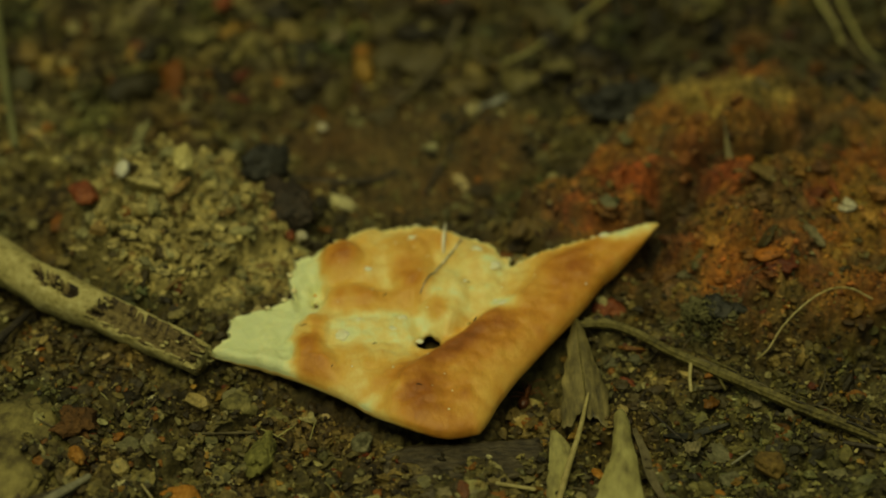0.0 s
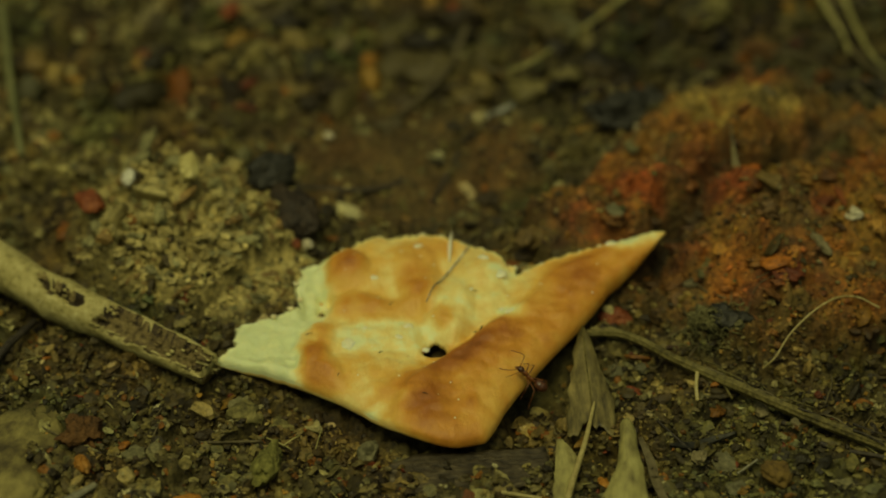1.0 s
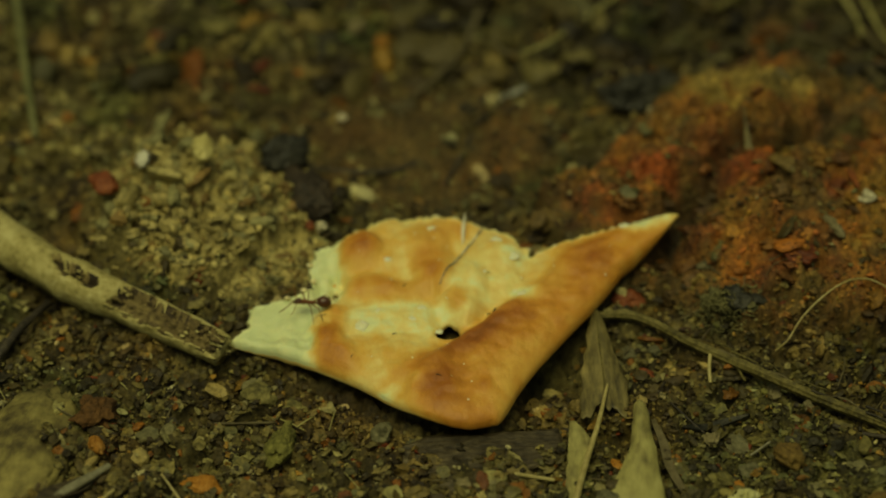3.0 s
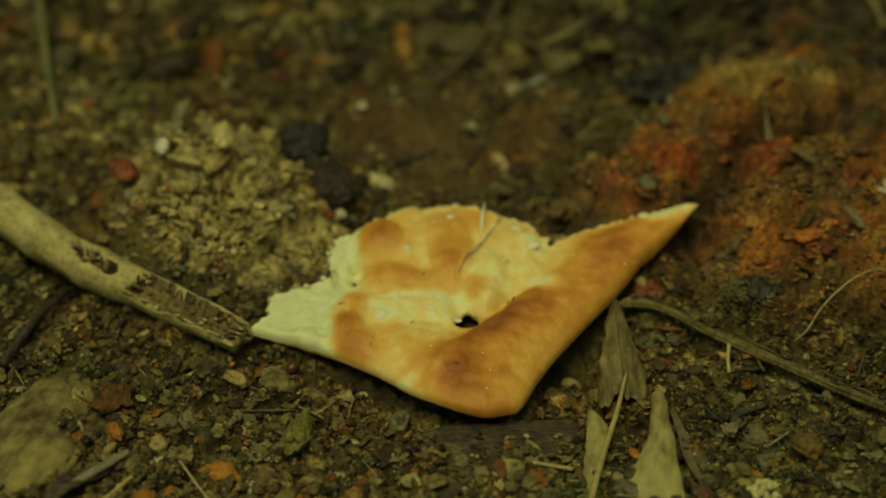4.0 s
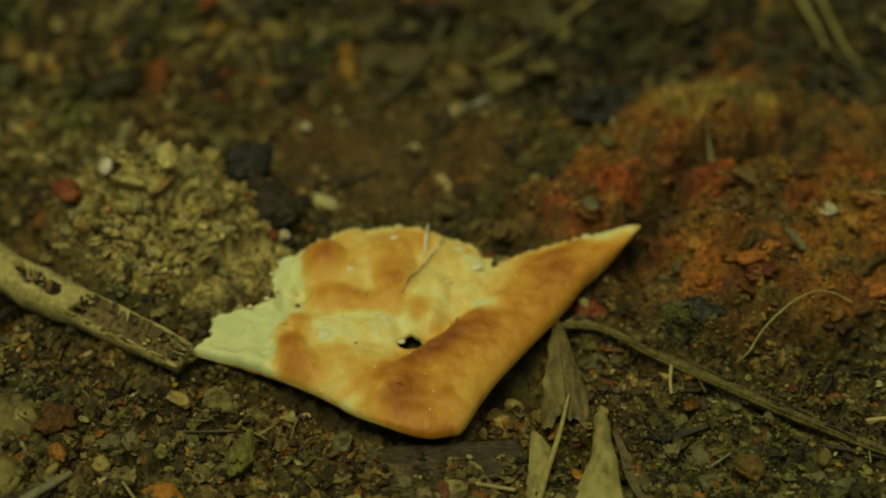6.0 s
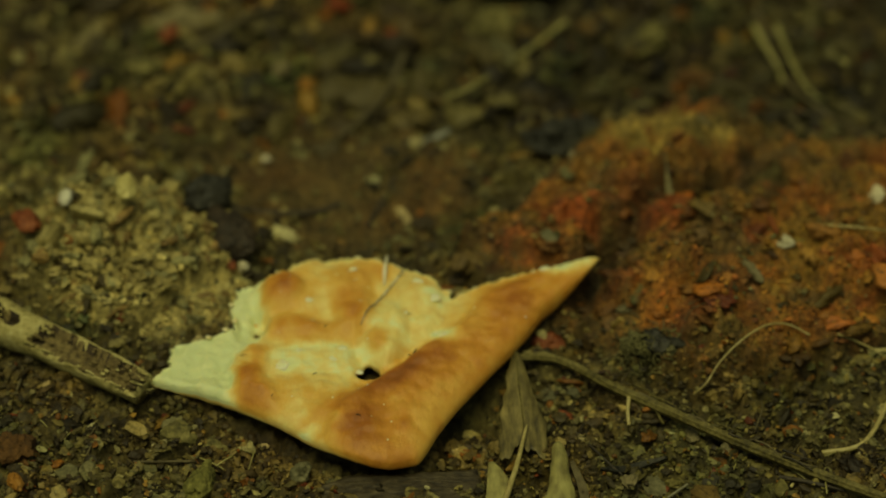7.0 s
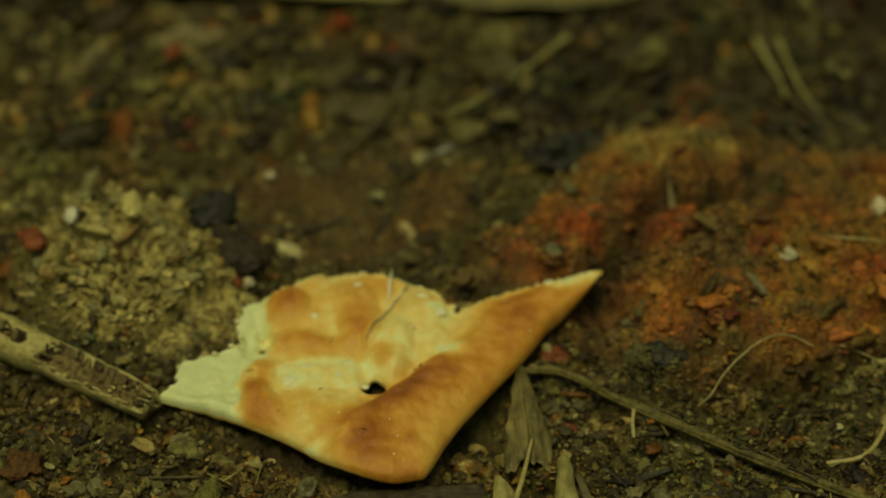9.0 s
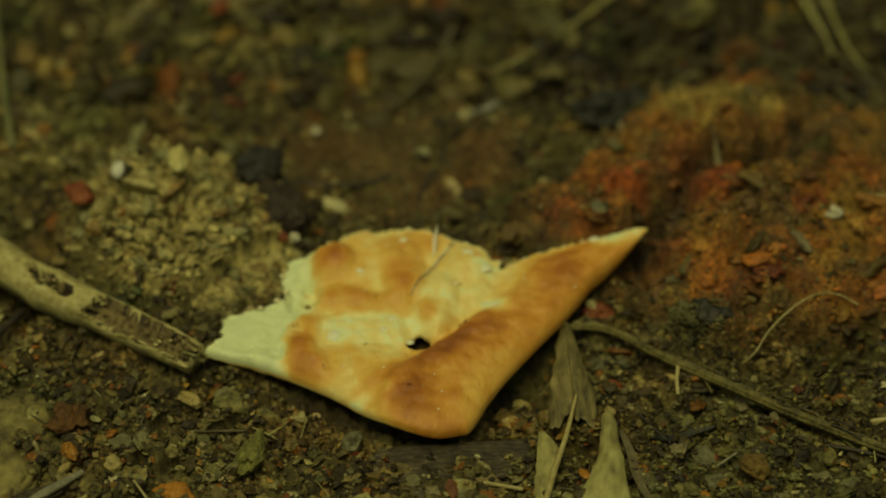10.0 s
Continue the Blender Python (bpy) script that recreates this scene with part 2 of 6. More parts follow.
def crumbled(x, y, size, seed):
    """Clods parted by cracks: 0 in the cracks, up to 1 on top, each clod at its own height."""
    wx, wy = x + size * 0.35 * N4.at(x, y, size * 0.7), y + size * 0.35 * N5.at(x, y, size * 0.7)
    f1, f2, own = cells(wx, wy, size, seed)
    t = np.clip((f2 - f1) * 2.2, 0, 1)
    return (t * (2 - t)) * (0.35 + 0.65 * own)


def bump(x, y, cx, cy, rx, ry, turn=0.0):
    """A smooth hump of height 1: 1 at its centre, 0 outside its rim."""
    c, s = math.cos(radians(turn)), math.sin(radians(turn))
    u, v = (c * (x - cx) + s * (y - cy)) / rx, (-s * (x - cx) + c * (y - cy)) / ry
    d = np.clip(1 - (u * u + v * v), 0, 1)
    return d * d * (3 - 2 * d)


def clay_mask(x, y, steep=5.0):
    """Where the red clay mound lies; a lower steep gives it a softer rim."""
    d = N2.at(x, y, 9.0) * 5 + N3.at(x, y, 3.0) * 2
    m = np.maximum(bump(x + d, y + d, 44, 3.0, 33, 21.5, 10), bump(x + 0.5 * d, y - 0.5 * d, 29.5, 16.5, 19, 8, 42))
    m = np.maximum(m, bump(x + d, y, 17, 3, 10, 6, 0))
    return np.clip(m * steep, 0, 1)


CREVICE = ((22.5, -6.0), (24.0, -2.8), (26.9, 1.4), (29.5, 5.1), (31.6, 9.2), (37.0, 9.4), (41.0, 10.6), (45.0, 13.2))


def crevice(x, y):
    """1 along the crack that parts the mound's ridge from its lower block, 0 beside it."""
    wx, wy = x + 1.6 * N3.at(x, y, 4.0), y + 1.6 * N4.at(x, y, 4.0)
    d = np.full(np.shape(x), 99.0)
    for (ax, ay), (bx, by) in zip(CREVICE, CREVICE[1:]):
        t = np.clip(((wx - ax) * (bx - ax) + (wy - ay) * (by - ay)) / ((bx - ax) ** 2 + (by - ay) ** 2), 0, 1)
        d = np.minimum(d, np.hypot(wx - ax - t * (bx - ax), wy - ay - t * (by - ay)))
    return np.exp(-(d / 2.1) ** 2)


def clod_mask(x, y):
    """Where the pale clod of caked soil lies."""
    d = N3.at(x, y, 6.0) * 2.5
    return np.clip(bump(x + d, y + d, -29.8, 0.5, 16.5, 14.5, -20) * 3, 0, 1)


def ground_z(x, y):
    near = np.exp(-(((x + 2) / 34) ** 2 + ((y + 16) / 26) ** 2) ** 2)
    even = np.maximum(0.75 * np.clip(bump(x, y, -6, 19, 22, 17, -15) * 2, 0, 1), 0.45 * clay_mask(x, y))
    z = 1.9 * N1.at(x, y, 19.0) + 1.1 * N2.at(x, y, 8.0) + 0.5 * N3.at(x, y, 3.6)
    z = z * (1 - 0.72 * near) + 0.22 * N4.at(x, y, 1.7) + 0.15 * N5.at(x, y, 0.8) + 0.12 * N1.at(x, y, 0.45)
    clod = clod_mask(x, y)
    z = z + (1 - even) * (2.2 * crumbled(x, y, 4.6, 5) + 1.3 * crumbled(x, y, 2.1, 6) - 1.8) + 0.6 * crumbled(x, y, 1.1, 7) - 0.2
    z = z + 4.5 * bump(x, y, 42, 5, 38, 27, 10) + 2.2 * clay_mask(x, y) + 3.0 * bump(x, y, 34, 23, 22, 15, 30)
    z = z + clay_mask(x, y) * (2.6 * np.abs(N2.at(x, y, 8.5)) + 1.2 * N3.at(x, y, 3.4) + 1.5 * crumbled(x, y, 5.0, 12) + 0.6 * crumbled(x, y, 1.7, 13) - 0.9)
    z = z - 4.2 * crevice(x, y) - 1.6 * bump(x, y, 31, 15.5, 5, 3, 30)
    z = z + 4.6 * bump(x, y, -31, 0, 20, 17, -20) + clod * (0.6 + 2.3 * crumbled(x, y, 4.2, 8) + 0.9 * crumbled(x, y, 1.9, 9) + 0.7 * N4.at(x, y, 2.4))
    z = z - 0.8 * bump(x, y, 12, -28, 18, 14, 0) - 2.6 * bump(x, y, 11.5, -24.5, 5, 13, -35) - 1.0 * bump(x, y, -12, -30, 26, 9, -25) - 2.5 * bump(x, y, 26, -5, 6, 12, -30)
    z = z + 1.6 * bump(x, y, -4, -13, 13, 10, 0)
    # never through the cracker that rests on it
    low = 0.75 + 0.035 * (x + 1.4) + 0.035 * (y + 18.4)
    under = np.exp(-(((x - 1) / 25) ** 2 + ((y + 17) / 17) ** 2) ** 3)
    return np.where(under > 0.05, np.minimum(z, low + (1 - under) * 1.5), z)


CENTRE = (-1.3, -19.0)
OUTLINE = ((-26.4, -20.2), (-24.3, -18.3), (-24.3, -15.7), (-23.9, -14.3), (-22.1, -14.0), (-20.7, -13.4), (-17.0, -11.6), (-17.8, -8.3), (-16.7, -5.1), (-12.9, -3.7), (-9.2, -1.0), (-3.2, -0.2), (2.0, -2.3), (4.8, -4.0), (6.6, -5.9), (7.9, -7.9), (10.0, -5.3), (13.0, -4.7), (17.0, -3.5), (24.8, -0.7), (19.9, -7.3), (15.4, -14.6), (10.1, -22.0), (6.7, -27.5), (4.5, -32.1), (3.1, -33.2), (-0.4, -34.0), (-5.0, -32.2), (-11.1, -27.3), (-18.4, -23.1))
# x, y, radius x, radius y, turn, height, browning
BLISTERS = (
    (-11.8, -6.3, 2.0, 2.2, 0, 0.85, 0.48),
    (-9.4, -5.3, 4.1, 3.6, 0, 0.60, 0.09),
    (-3.6, -7.9, 2.0, 4.6, 8, 0.75, 0.34),
    (-1.0, -2.9, 2.3, 2.4, 0, 0.35, 0.20),
    (-3.4, -11.6, 1.8, 2.0, 0, 0.30, 0.16),
    (-10.6, -12.0, 2.6, 1.5, -4, 0.55, 0.34),
    (-7.2, -13.5, 2.8, 1.6, 10, 0.35, 0.22),
    (-15.0, -18.4, 1.7, 3.0, -15, 0.60, 0.30),
    (-0.5, -15.4, 0.9, 1.3, 0, 0.00, 0.30),
    (-0.2, -13.6, 2.3, 4.2, 0, 0.95, 0.00),
    (3.6, -9.6, 2.6, 3.6, 0, 0.55, 0.00),
    (-14.3, -23.5, 1.9, 3.6, 15, 0.80, 0.40),
    (-8.7, -24.5, 5.3, 3.6, 0, 0.50, 0.10),
    (-7.6, -17.6, 4.6, 2.6, 0, 0.25, 0.00),
    (4.1, -6.6, 2.6, 2.8, 0, 0.55, 0.05),
    (0.0, -21.8, 4.6, 2.1, 40, 0.05, 0.24),
    (3.4, -20.5, 3.2, 2.2, 40, 0.00, 0.14),
    (-4.4, -26.6, 3.0, 2.4, 38, 0.40, 0.14),
    (-2.2, -29.8, 2.0, 2.3, 0, 0.30, 0.24),
    (2.6, -28.8, 0.7, 1.1, 0, 0.10, 0.16),
    (14.0, -8.4, 2.6, 2.6, 35, 0.30, 0.26),
    (17.0, -5.0, 2.6, 1.1, 30, 0.15, 0.22),
    (9.4, -12.6, 2.2, 2.2, 30, 0.20, 0.06),
    (5.6, -17.4, 2.7, 2.0, 35, 0.20, 0.12),
    (-15.2, -11.2, 1.5, 2.8, 0, -0.80, -0.20),
    (1.0, -34.6, 3.3, 1.8, 0, 0.00, 0.14))
PALE = (
    (-7.6, -17.6, 5.4, 2.3, 0, 0.25),
    (0.6, -12.6, 2.6, 4.6, 0, 0.06),
    (6.6, -11.2, 2.4, 3.4, -20, 0.10),
    (7.2, -14.4, 1.6, 1.5, 20, 0.26),
    (5.6, -8.4, 1.4, 1.4, 0, 0.16),
    (22.0, -1.9, 4.0, 1.8, 30, 0.42),
    (-11.3, -30.8, 8.0, 1.0, 24, 0.20),
    (5.9, -26.0, 4.0, 7.1, 30, 0.10),
    (-16.0, -9.0, 1.6, 5.1, 0, 0.30))


FOLD = ((-7.6, -33.5), (-6.5, -29.8), (-5.1, -26.2), (-1.7, -22.0), (0.0, -20.4), (2.4, -18.3), (4.4, -16.1), (7.5, -13.8), (9.8, -10.6), (11.2, -8.2), (13.0, -6.6), (19.0, -3.4), (27.0, 0.6))
PITS = ((-14.7, -9.4), (-13.6, -10.4), (-14.6, -11.3), (-14.0, -12.1))


def fold(x, y):
    """Signed distance from the crease beside the hole: positive on the browned flap."""
    best = np.full(np.shape(x), 1e9)
    for (ax, ay), (bx, by) in zip(FOLD, FOLD[1:]):
        dx, dy = bx - ax, by - ay
        t = np.clip(((x - ax) * dx + (y - ay) * dy) / (dx * dx + dy * dy), 0, 1)
        best = np.minimum(best, np.hypot(x - ax - t * dx, y - ay - t * dy))
    return np.where(x > np.interp(y, [q[1] for q in FOLD], [q[0] for q in FOLD]), best, -best)


def cracker_plain(x, y, sharp=1.1):
    """The cracker's top without its blisters: a plate with one raised flap."""
    f = fold(x, y)
    z = 3.3 + 0.035 * (x - CENTRE[0]) + 0.035 * (y - CENTRE[1])
    lift = 1.0 - 0.45 * np.clip((x - 5) / 6, 0, 1)
    return z + lift / (1 + np.exp(-np.clip((f - 0.3) * sharp, -30, 30))) - 0.10 * np.clip(f - 4, 0, 20)


def cracker_top(x, y):
    z = cracker_plain(x, y, 3.2)
    for bx, by, rx, ry, turn, high, _ in BLISTERS:
        z = z + 1.25 * high * bump(x, y, bx, by, rx * 1.5, ry * 1.5, turn)
    for bx, by in PITS:
        z = z - 0.4 * np.exp(-((x - bx) ** 2 + ((y - by) / 1.3) ** 2) / 0.9)
        z = z - 0.75 * np.clip(1.6 * np.exp(-((x - bx) ** 2 + ((y - by) / 1.5) ** 2) / 0.14), 0, 1)
    z = z - 0.7 * bump(x, y, -1.8, -18.0, 2.4, 3.0, 10)
    f = fold(x, y)
    z = z - 0.55 * np.exp(-((f + 0.5) / 0.7) ** 2) * bump(x, y, 1.2, -18.6, 6.5, 6.0, 40)
    for bx, by, rx, ry, turn in GROOVES:
        z = z - 0.16 * bump(x, y, bx, by, rx, ry, turn)
    z = z + 0.16 * N3.at(x, y, 2.3) + 0.10 * N4.at(x, y, 1.1)
    return z


# valleys between the pillows: x, y, radius x, radius y, turn
GROOVES = ((-9.5, -15.0, 8.0, 1.9, -6), (-5.6, -20.6, 7.0, 1.8, -8), (-2.4, -14.2, 1.5, 5.5, 4), (-13.2, -9.2, 1.6, 4.0, 20))


def browning(x, y):
    f = fold(x, y) + 0.5 * N3.at(x, y, 2.2)
    crisp = 0.75 + 1.9 * bump(x, y, 0.5, -19.5, 9.0, 8.0, 40)
    b = 0.09 + 0.50 / (1 + np.exp(-np.clip((f - 0.5) * crisp, -30, 30))) - 0.018 * np.clip(f - 3.2, 0, 9)
    for bx, by, rx, ry, turn, _, brown in BLISTERS:
        c, s = math.cos(radians(turn)), math.sin(radians(turn))
        d = ((c * (x - bx) + s * (y - by)) / rx) ** 2 + ((-s * (x - bx) + c * (y - by)) / ry) ** 2
        b = b + 1.2 * brown * np.exp(-0.7 * d ** 1.35 * (1 + 0.35 * N2.at(x, y, 2.0)))
    for bx, by, rx, ry, turn, pale in PALE:
        b = b - pale * bump(x, y, bx, by, rx * 1.4, ry * 1.4, turn)
    b = 0.14 + 0.86 * np.clip(b, 0, 1)
    return np.clip(b + 0.07 * N2.at(x, y, 3.1) + 0.07 * N3.at(x, y, 1.4), 0, 1)

FAR_INDEX = 19
TIP, FAR_TIP = OUTLINE[0], OUTLINE[FAR_INDEX]


# ---- building helpers: all lengths in millimetres ----
def mesh_of(name, bm, material, smooth=True):
    bmesh.ops.scale(bm, vec=(MM, MM, MM), verts=bm.verts)
    bmesh.ops.recalc_face_normals(bm, faces=bm.faces)
    me = bpy.data.meshes.new(name)
    bm.to_mesh(me)
    bm.free()
    me.materials.append(material)
    if smooth:
        me.polygons.foreach_set("use_smooth", [True] * len(me.polygons))
    return me


def part(name, bm, material, parent, label="", smooth=True):
    ob = new(name, mesh_of(name, bm, material, smooth))
    ob.parent = parent
    return tagged(ob, label)


def thing(name, label, category, group="", x=0.0, y=0.0, z=0.0):
    ob = new(name)
    ob.empty_display_size = 0.002
    ob.matrix_basis = pose(x * MM, y * MM, z * MM)
    return tagged(ob, label, category, group)


def lone(name, bm, material, label, category, group="", x=0.0, y=0.0, z=0.0, turn=0.0, smooth=True):
    ob = new(name, mesh_of(name, bm, material, smooth))
    ob.matrix_basis = pose(x * MM, y * MM, z * MM, 0, 0, turn)
    return tagged(ob, label, category, group)


def gz(x, y):
    return float(ground_z(np.array([float(x)]), np.array([float(y)]))[0])


def ct(x, y):
    return float(cracker_top(np.array([float(x)]), np.array([float(y)]))[0])


def lump(bm, sx, sy, sz, seed, level=3, rough=0.25, size=0.9, x=0.0, y=0.0, z=0.0, flat=0.0):
    """A rough stone or clod round (x, y, z) with half-lengths sx, sy, sz."""
    made = bmesh.ops.create_icosphere(bm, subdivisions=level, radius=1.0)["verts"]
    for v in made:
        n = v.co.normalized()
        q = n * (1.0 / size) + Vector((seed * 7.13, seed * 3.71, seed * 1.93))
        k = 1 + rough * noise.noise(q) + rough * 0.5 * noise.noise(q * 2.3) + rough * 0.28 * noise.noise(q * 5.1)
        if level >= 4:
            k += rough * (0.22 * noise.noise(q * 9.7) + 0.14 * noise.noise(q * 19.0))
        # facets: push the sphere towards a few flat cuts
        for c in range(5):
            d = Vector((math.sin(seed * 3.1 + c * 2.4), math.cos(seed * 1.7 + c * 1.9), math.sin(seed + c * 4.1))).normalized()
            over = n.dot(d) * k - 0.78
            if over > 0:
                k -= over * 0.75
        v.co = Vector((n.x * k * sx + x, n.y * k * sy + y, max(n.z, -1 + flat) * k * sz + z))
    return made


def spline(points, count):
    """A smooth line through the points, count samples."""
    p = [Vector(q) for q in points]
    p = [p[0] * 2 - p[1]] + p + [p[-1] * 2 - p[-2]]
    out = []
    for k in range(count):
        u = k / (count - 1) * (len(p) - 3)
        i = min(int(u), len(p) - 4)
        t = u - i
        a, b, c, d = p[i:i + 4]
        out.append(0.5 * (2 * b + (c - a) * t + (2 * a - 5 * b + 4 * c - d) * t * t + (3 * b - a - 3 * c + d) * t * t * t))
    return out


def tube(bm, line, radius, sides=8, rough=0.0, seed=0, squash=1.0, ridges=0.0):
    """A closed tube along the line; radius is a number or a function of 0..1. Returns rings of vertices."""
    rings, n = [], len(line)
    for k, c in enumerate(line):
        along = (line[min(k + 1, n - 1)] - line[max(k - 1, 0)]).normalized()
        side = along.cross(Vector((0, 0, 1)))
        side = side.normalized() if side.length > 1e-6 else Vector((1, 0, 0))
        up = side.cross(along).normalized()
        r = radius(k / (n - 1)) if callable(radius) else radius
        ring = []
        for s in range(sides):
            a = 2 * math.pi * s / sides
            d = side * math.cos(a) + up * math.sin(a) * squash
            f = 1 + ridges * math.sin(7 * a + seed) + (rough * noise.noise((c + d * r * 1.5) * (0.9 / max(r, 0.05)) + Vector((seed * 5.3, seed, 0))) if rough else 0)
            ring.append(bm.verts.new(c + d * r * f))
        rings.append(ring)
    for a, b in zip(rings, rings[1:]):
        for s in range(sides):
            bm.faces.new((a[s], a[(s + 1) % sides], b[(s + 1) % sides], b[s]))
    bm.faces.new(rings[0][::-1])
    bm.faces.new(rings[-1])
    return rings


def blade(bm, line, width, thick=0.15, curl=0.0, ragged=0.0, seed=0, across=8, cup=0.0):
    """A leaf blade with thickness: half width as a function of 0..1 along the line; curl lifts both rims."""
    n = len(line)
    top, low = [], []
    for k, c in enumerate(line):
        u = k / (n - 1)
        along = (line[min(k + 1, n - 1)] - line[max(k - 1, 0)])
        side = Vector((along.y, -along.x, 0)).normalized()
        a, b = [], []
        for s in range(across + 1):
            v = 2 * s / across - 1
            w = width(u) * (1 + ragged * 0.7 * noise.noise(Vector((u * 4, 1.5 if v > 0 else -1.5, seed * 3.7))) + ragged * 0.35 * noise.noise(Vector((u * 23, 1.5 if v > 0 else -1.5, seed * 3.7))))
            z = curl * v * v * w + cup * (1 - v * v) + 0.06 * noise.noise(Vector((u * 14, v * 6, seed))) + 0.05 * math.cos(v * 14)
            q = c + side * v * w + Vector((0, 0, z))
            a.append(bm.verts.new(q + Vector((0, 0, thick / 2))))
            b.append(bm.verts.new(q - Vector((0, 0, thick / 2))))
        top.append(a)
        low.append(b)
    for k in range(n - 1):
        for s in range(across):
            bm.faces.new((top[k][s], top[k][s + 1], top[k + 1][s + 1], top[k + 1][s]))
            bm.faces.new((low[k][s], low[k + 1][s], low[k + 1][s + 1], low[k][s + 1]))
        bm.faces.new((top[k][0], top[k + 1][0], low[k + 1][0], low[k][0]))
        bm.faces.new((top[k][across], low[k][across], low[k + 1][across], top[k + 1][across]))
    for k in (0, n - 1):
        for s in range(across):
            bm.faces.new((top[k][s], low[k][s], low[k][s + 1], top[k][s + 1]))


def laid(points, lift):
    """Points (x, y) laid on the ground, lifted by lift."""
    return [(x, y, gz(x, y) + lift) for x, y in points]


# ---- the ground: one sheet from underfoot to the horizon ----
def axis(low, high, step, far):
    mid = list(np.arange(low, high + step / 2, step))
    out, d, up, down = [], step, high, low
    grow_up, grow_down = [], []
    while up < far:
        d *= 1.35
        up += d
        grow_up.append(up)
    d = step
    while down > -far:
        d *= 1.35
        down -= d
        grow_down.append(down)
    return np.array(grow_down[::-1] + mid + grow_up)


def region_tint(x, y):
    """Slow drifts of the soil's hue: rusty, ochre and mossy patches."""
    rust = np.clip(0.2 + 1.3 * N1.at(x, y, 10.0), 0, 1)
    moss = np.clip(1.6 * N3.at(x + 40, y, 11.0) - 0.25, 0, 1)
    moss = np.maximum(moss, np.clip(1.5 * bump(x, y, 36, -35, 17, 13, 10), 0, 0.5) * (0.75 + 0.6 * N2.at(x, y, 3.0)))
    t = np.ones(x.shape + (3,))
    t = t * (1 + rust[..., None] * np.array([0.13, -0.08, -0.18]))
    return t * (1 + moss[..., None] * np.array([-0.42, -0.22, -0.35]))


def soil_tone(x, y):
    """Base colour of the bare soil, with shade mixed in along the crack."""
    dark, olive = np.array([0.017, 0.0125, 0.0055]), np.array([0.10, 0.083, 0.032])
    brown, clay = np.array([0.082, 0.053, 0.020]), np.array([0.215, 0.08, 0.022])
    ochre, pale = np.array([0.19, 0.105, 0.028]), np.array([0.25, 0.205, 0.09])
    def mix(a, b, f):
        return a + (b - a) * f[..., None]
    f = np.clip(0.5 + 0.9 * N2.at(x, y, 5.5) + 0.5 * N4.at(x, y, 1.9), 0, 1)
    f = np.clip(f * 0.7 + 0.35 * cells(x, y, 2.1, 6)[2] - 0.05, 0, 1)
    c = mix(dark[None], olive[None], f)
    c = mix(c, brown[None], 0.85 * np.clip(bump(x, y, -6, 19, 22, 17, -15) * 2 + 0.3 * N3.at(x, y, 4.0), 0, 1) * (bump(x, y, -6, 19, 24, 19, -15) > 0))
    c = c * region_tint(x, y) * (1 + 0.7 * bump(x, y, -46, 21, 24, 12, 0))[..., None]
    red = mix(clay[None], ochre[None], np.clip(0.45 + 1.1 * N3.at(x, y, 9.0) + 0.5 * N5.at(x, y, 1.3), 0, 1))
    red = mix(red, np.array([[0.045, 0.034, 0.016]]), np.clip(1.6 * N4.at(x, y, 6.5) + 0.6 * N5.at(x, y, 2.0) - 0.5, 0, 0.8))
    red = mix(red, np.array([[0.19, 0.042, 0.015]]), np.clip(1.8 * N2.at(x, y, 7.0) + 0.5 * N5.at(x, y, 2.2) - 0.2, 0, 0.85))
    red = mix(red, np.array([[0.26, 0.118, 0.032]]), 0.7 * np.clip(1.8 * bump(x, y, 27, 14, 11, 7, 40) * (0.8 + 0.8 * N3.at(x, y, 3.0)), 0, 1))
    red = mix(red, np.array([[0.15, 0.036, 0.014]]), 0.8 * np.clip(2.0 * bump(x, y, 30.0, 8, 5.5, 6.0, 20) + 2.0 * bump(x, y, 14.5, 2.2, 8, 4.0, 5), 0, 1) * (0.7 + 0.5 * N4.at(x, y, 2.0)))
    red = mix(red, np.array([[0.05, 0.036, 0.016]]), np.clip(1.7 * N1.at(x, y, 13.0) + 0.5 * N4.at(x, y, 2.6) - 0.15, 0, 0.85))
    red = mix(red, np.array([[0.26, 0.185, 0.06]]), 0.95 * np.clip(2.4 * bump(x, y, 34.0, 20.5, 10.5, 6.0, -20) * (0.8 + 0.9 * N3.at(x, y, 3.0) + 0.5 * N4.at(x, y, 1.4)), 0, 1))
    # the crack's shade is painted in too, over its modelled depth
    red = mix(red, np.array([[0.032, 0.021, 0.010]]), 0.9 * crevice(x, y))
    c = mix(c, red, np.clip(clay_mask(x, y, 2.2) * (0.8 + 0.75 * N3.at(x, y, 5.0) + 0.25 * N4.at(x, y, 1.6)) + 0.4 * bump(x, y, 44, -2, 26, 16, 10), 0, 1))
    c = mix(c, pale[None] * (1.2 + 0.7 * N3.at(x, y, 3.2) + 0.3 * N4.at(x, y, 1.2))[..., None], 0.92 * clod_mask(x, y))
    # darkening with distance, stronger on the right, laid into the soil's colour as shade
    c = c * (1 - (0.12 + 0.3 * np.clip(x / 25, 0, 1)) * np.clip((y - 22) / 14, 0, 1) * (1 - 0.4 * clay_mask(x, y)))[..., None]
    return np.clip(c, 0.004, 0.8)


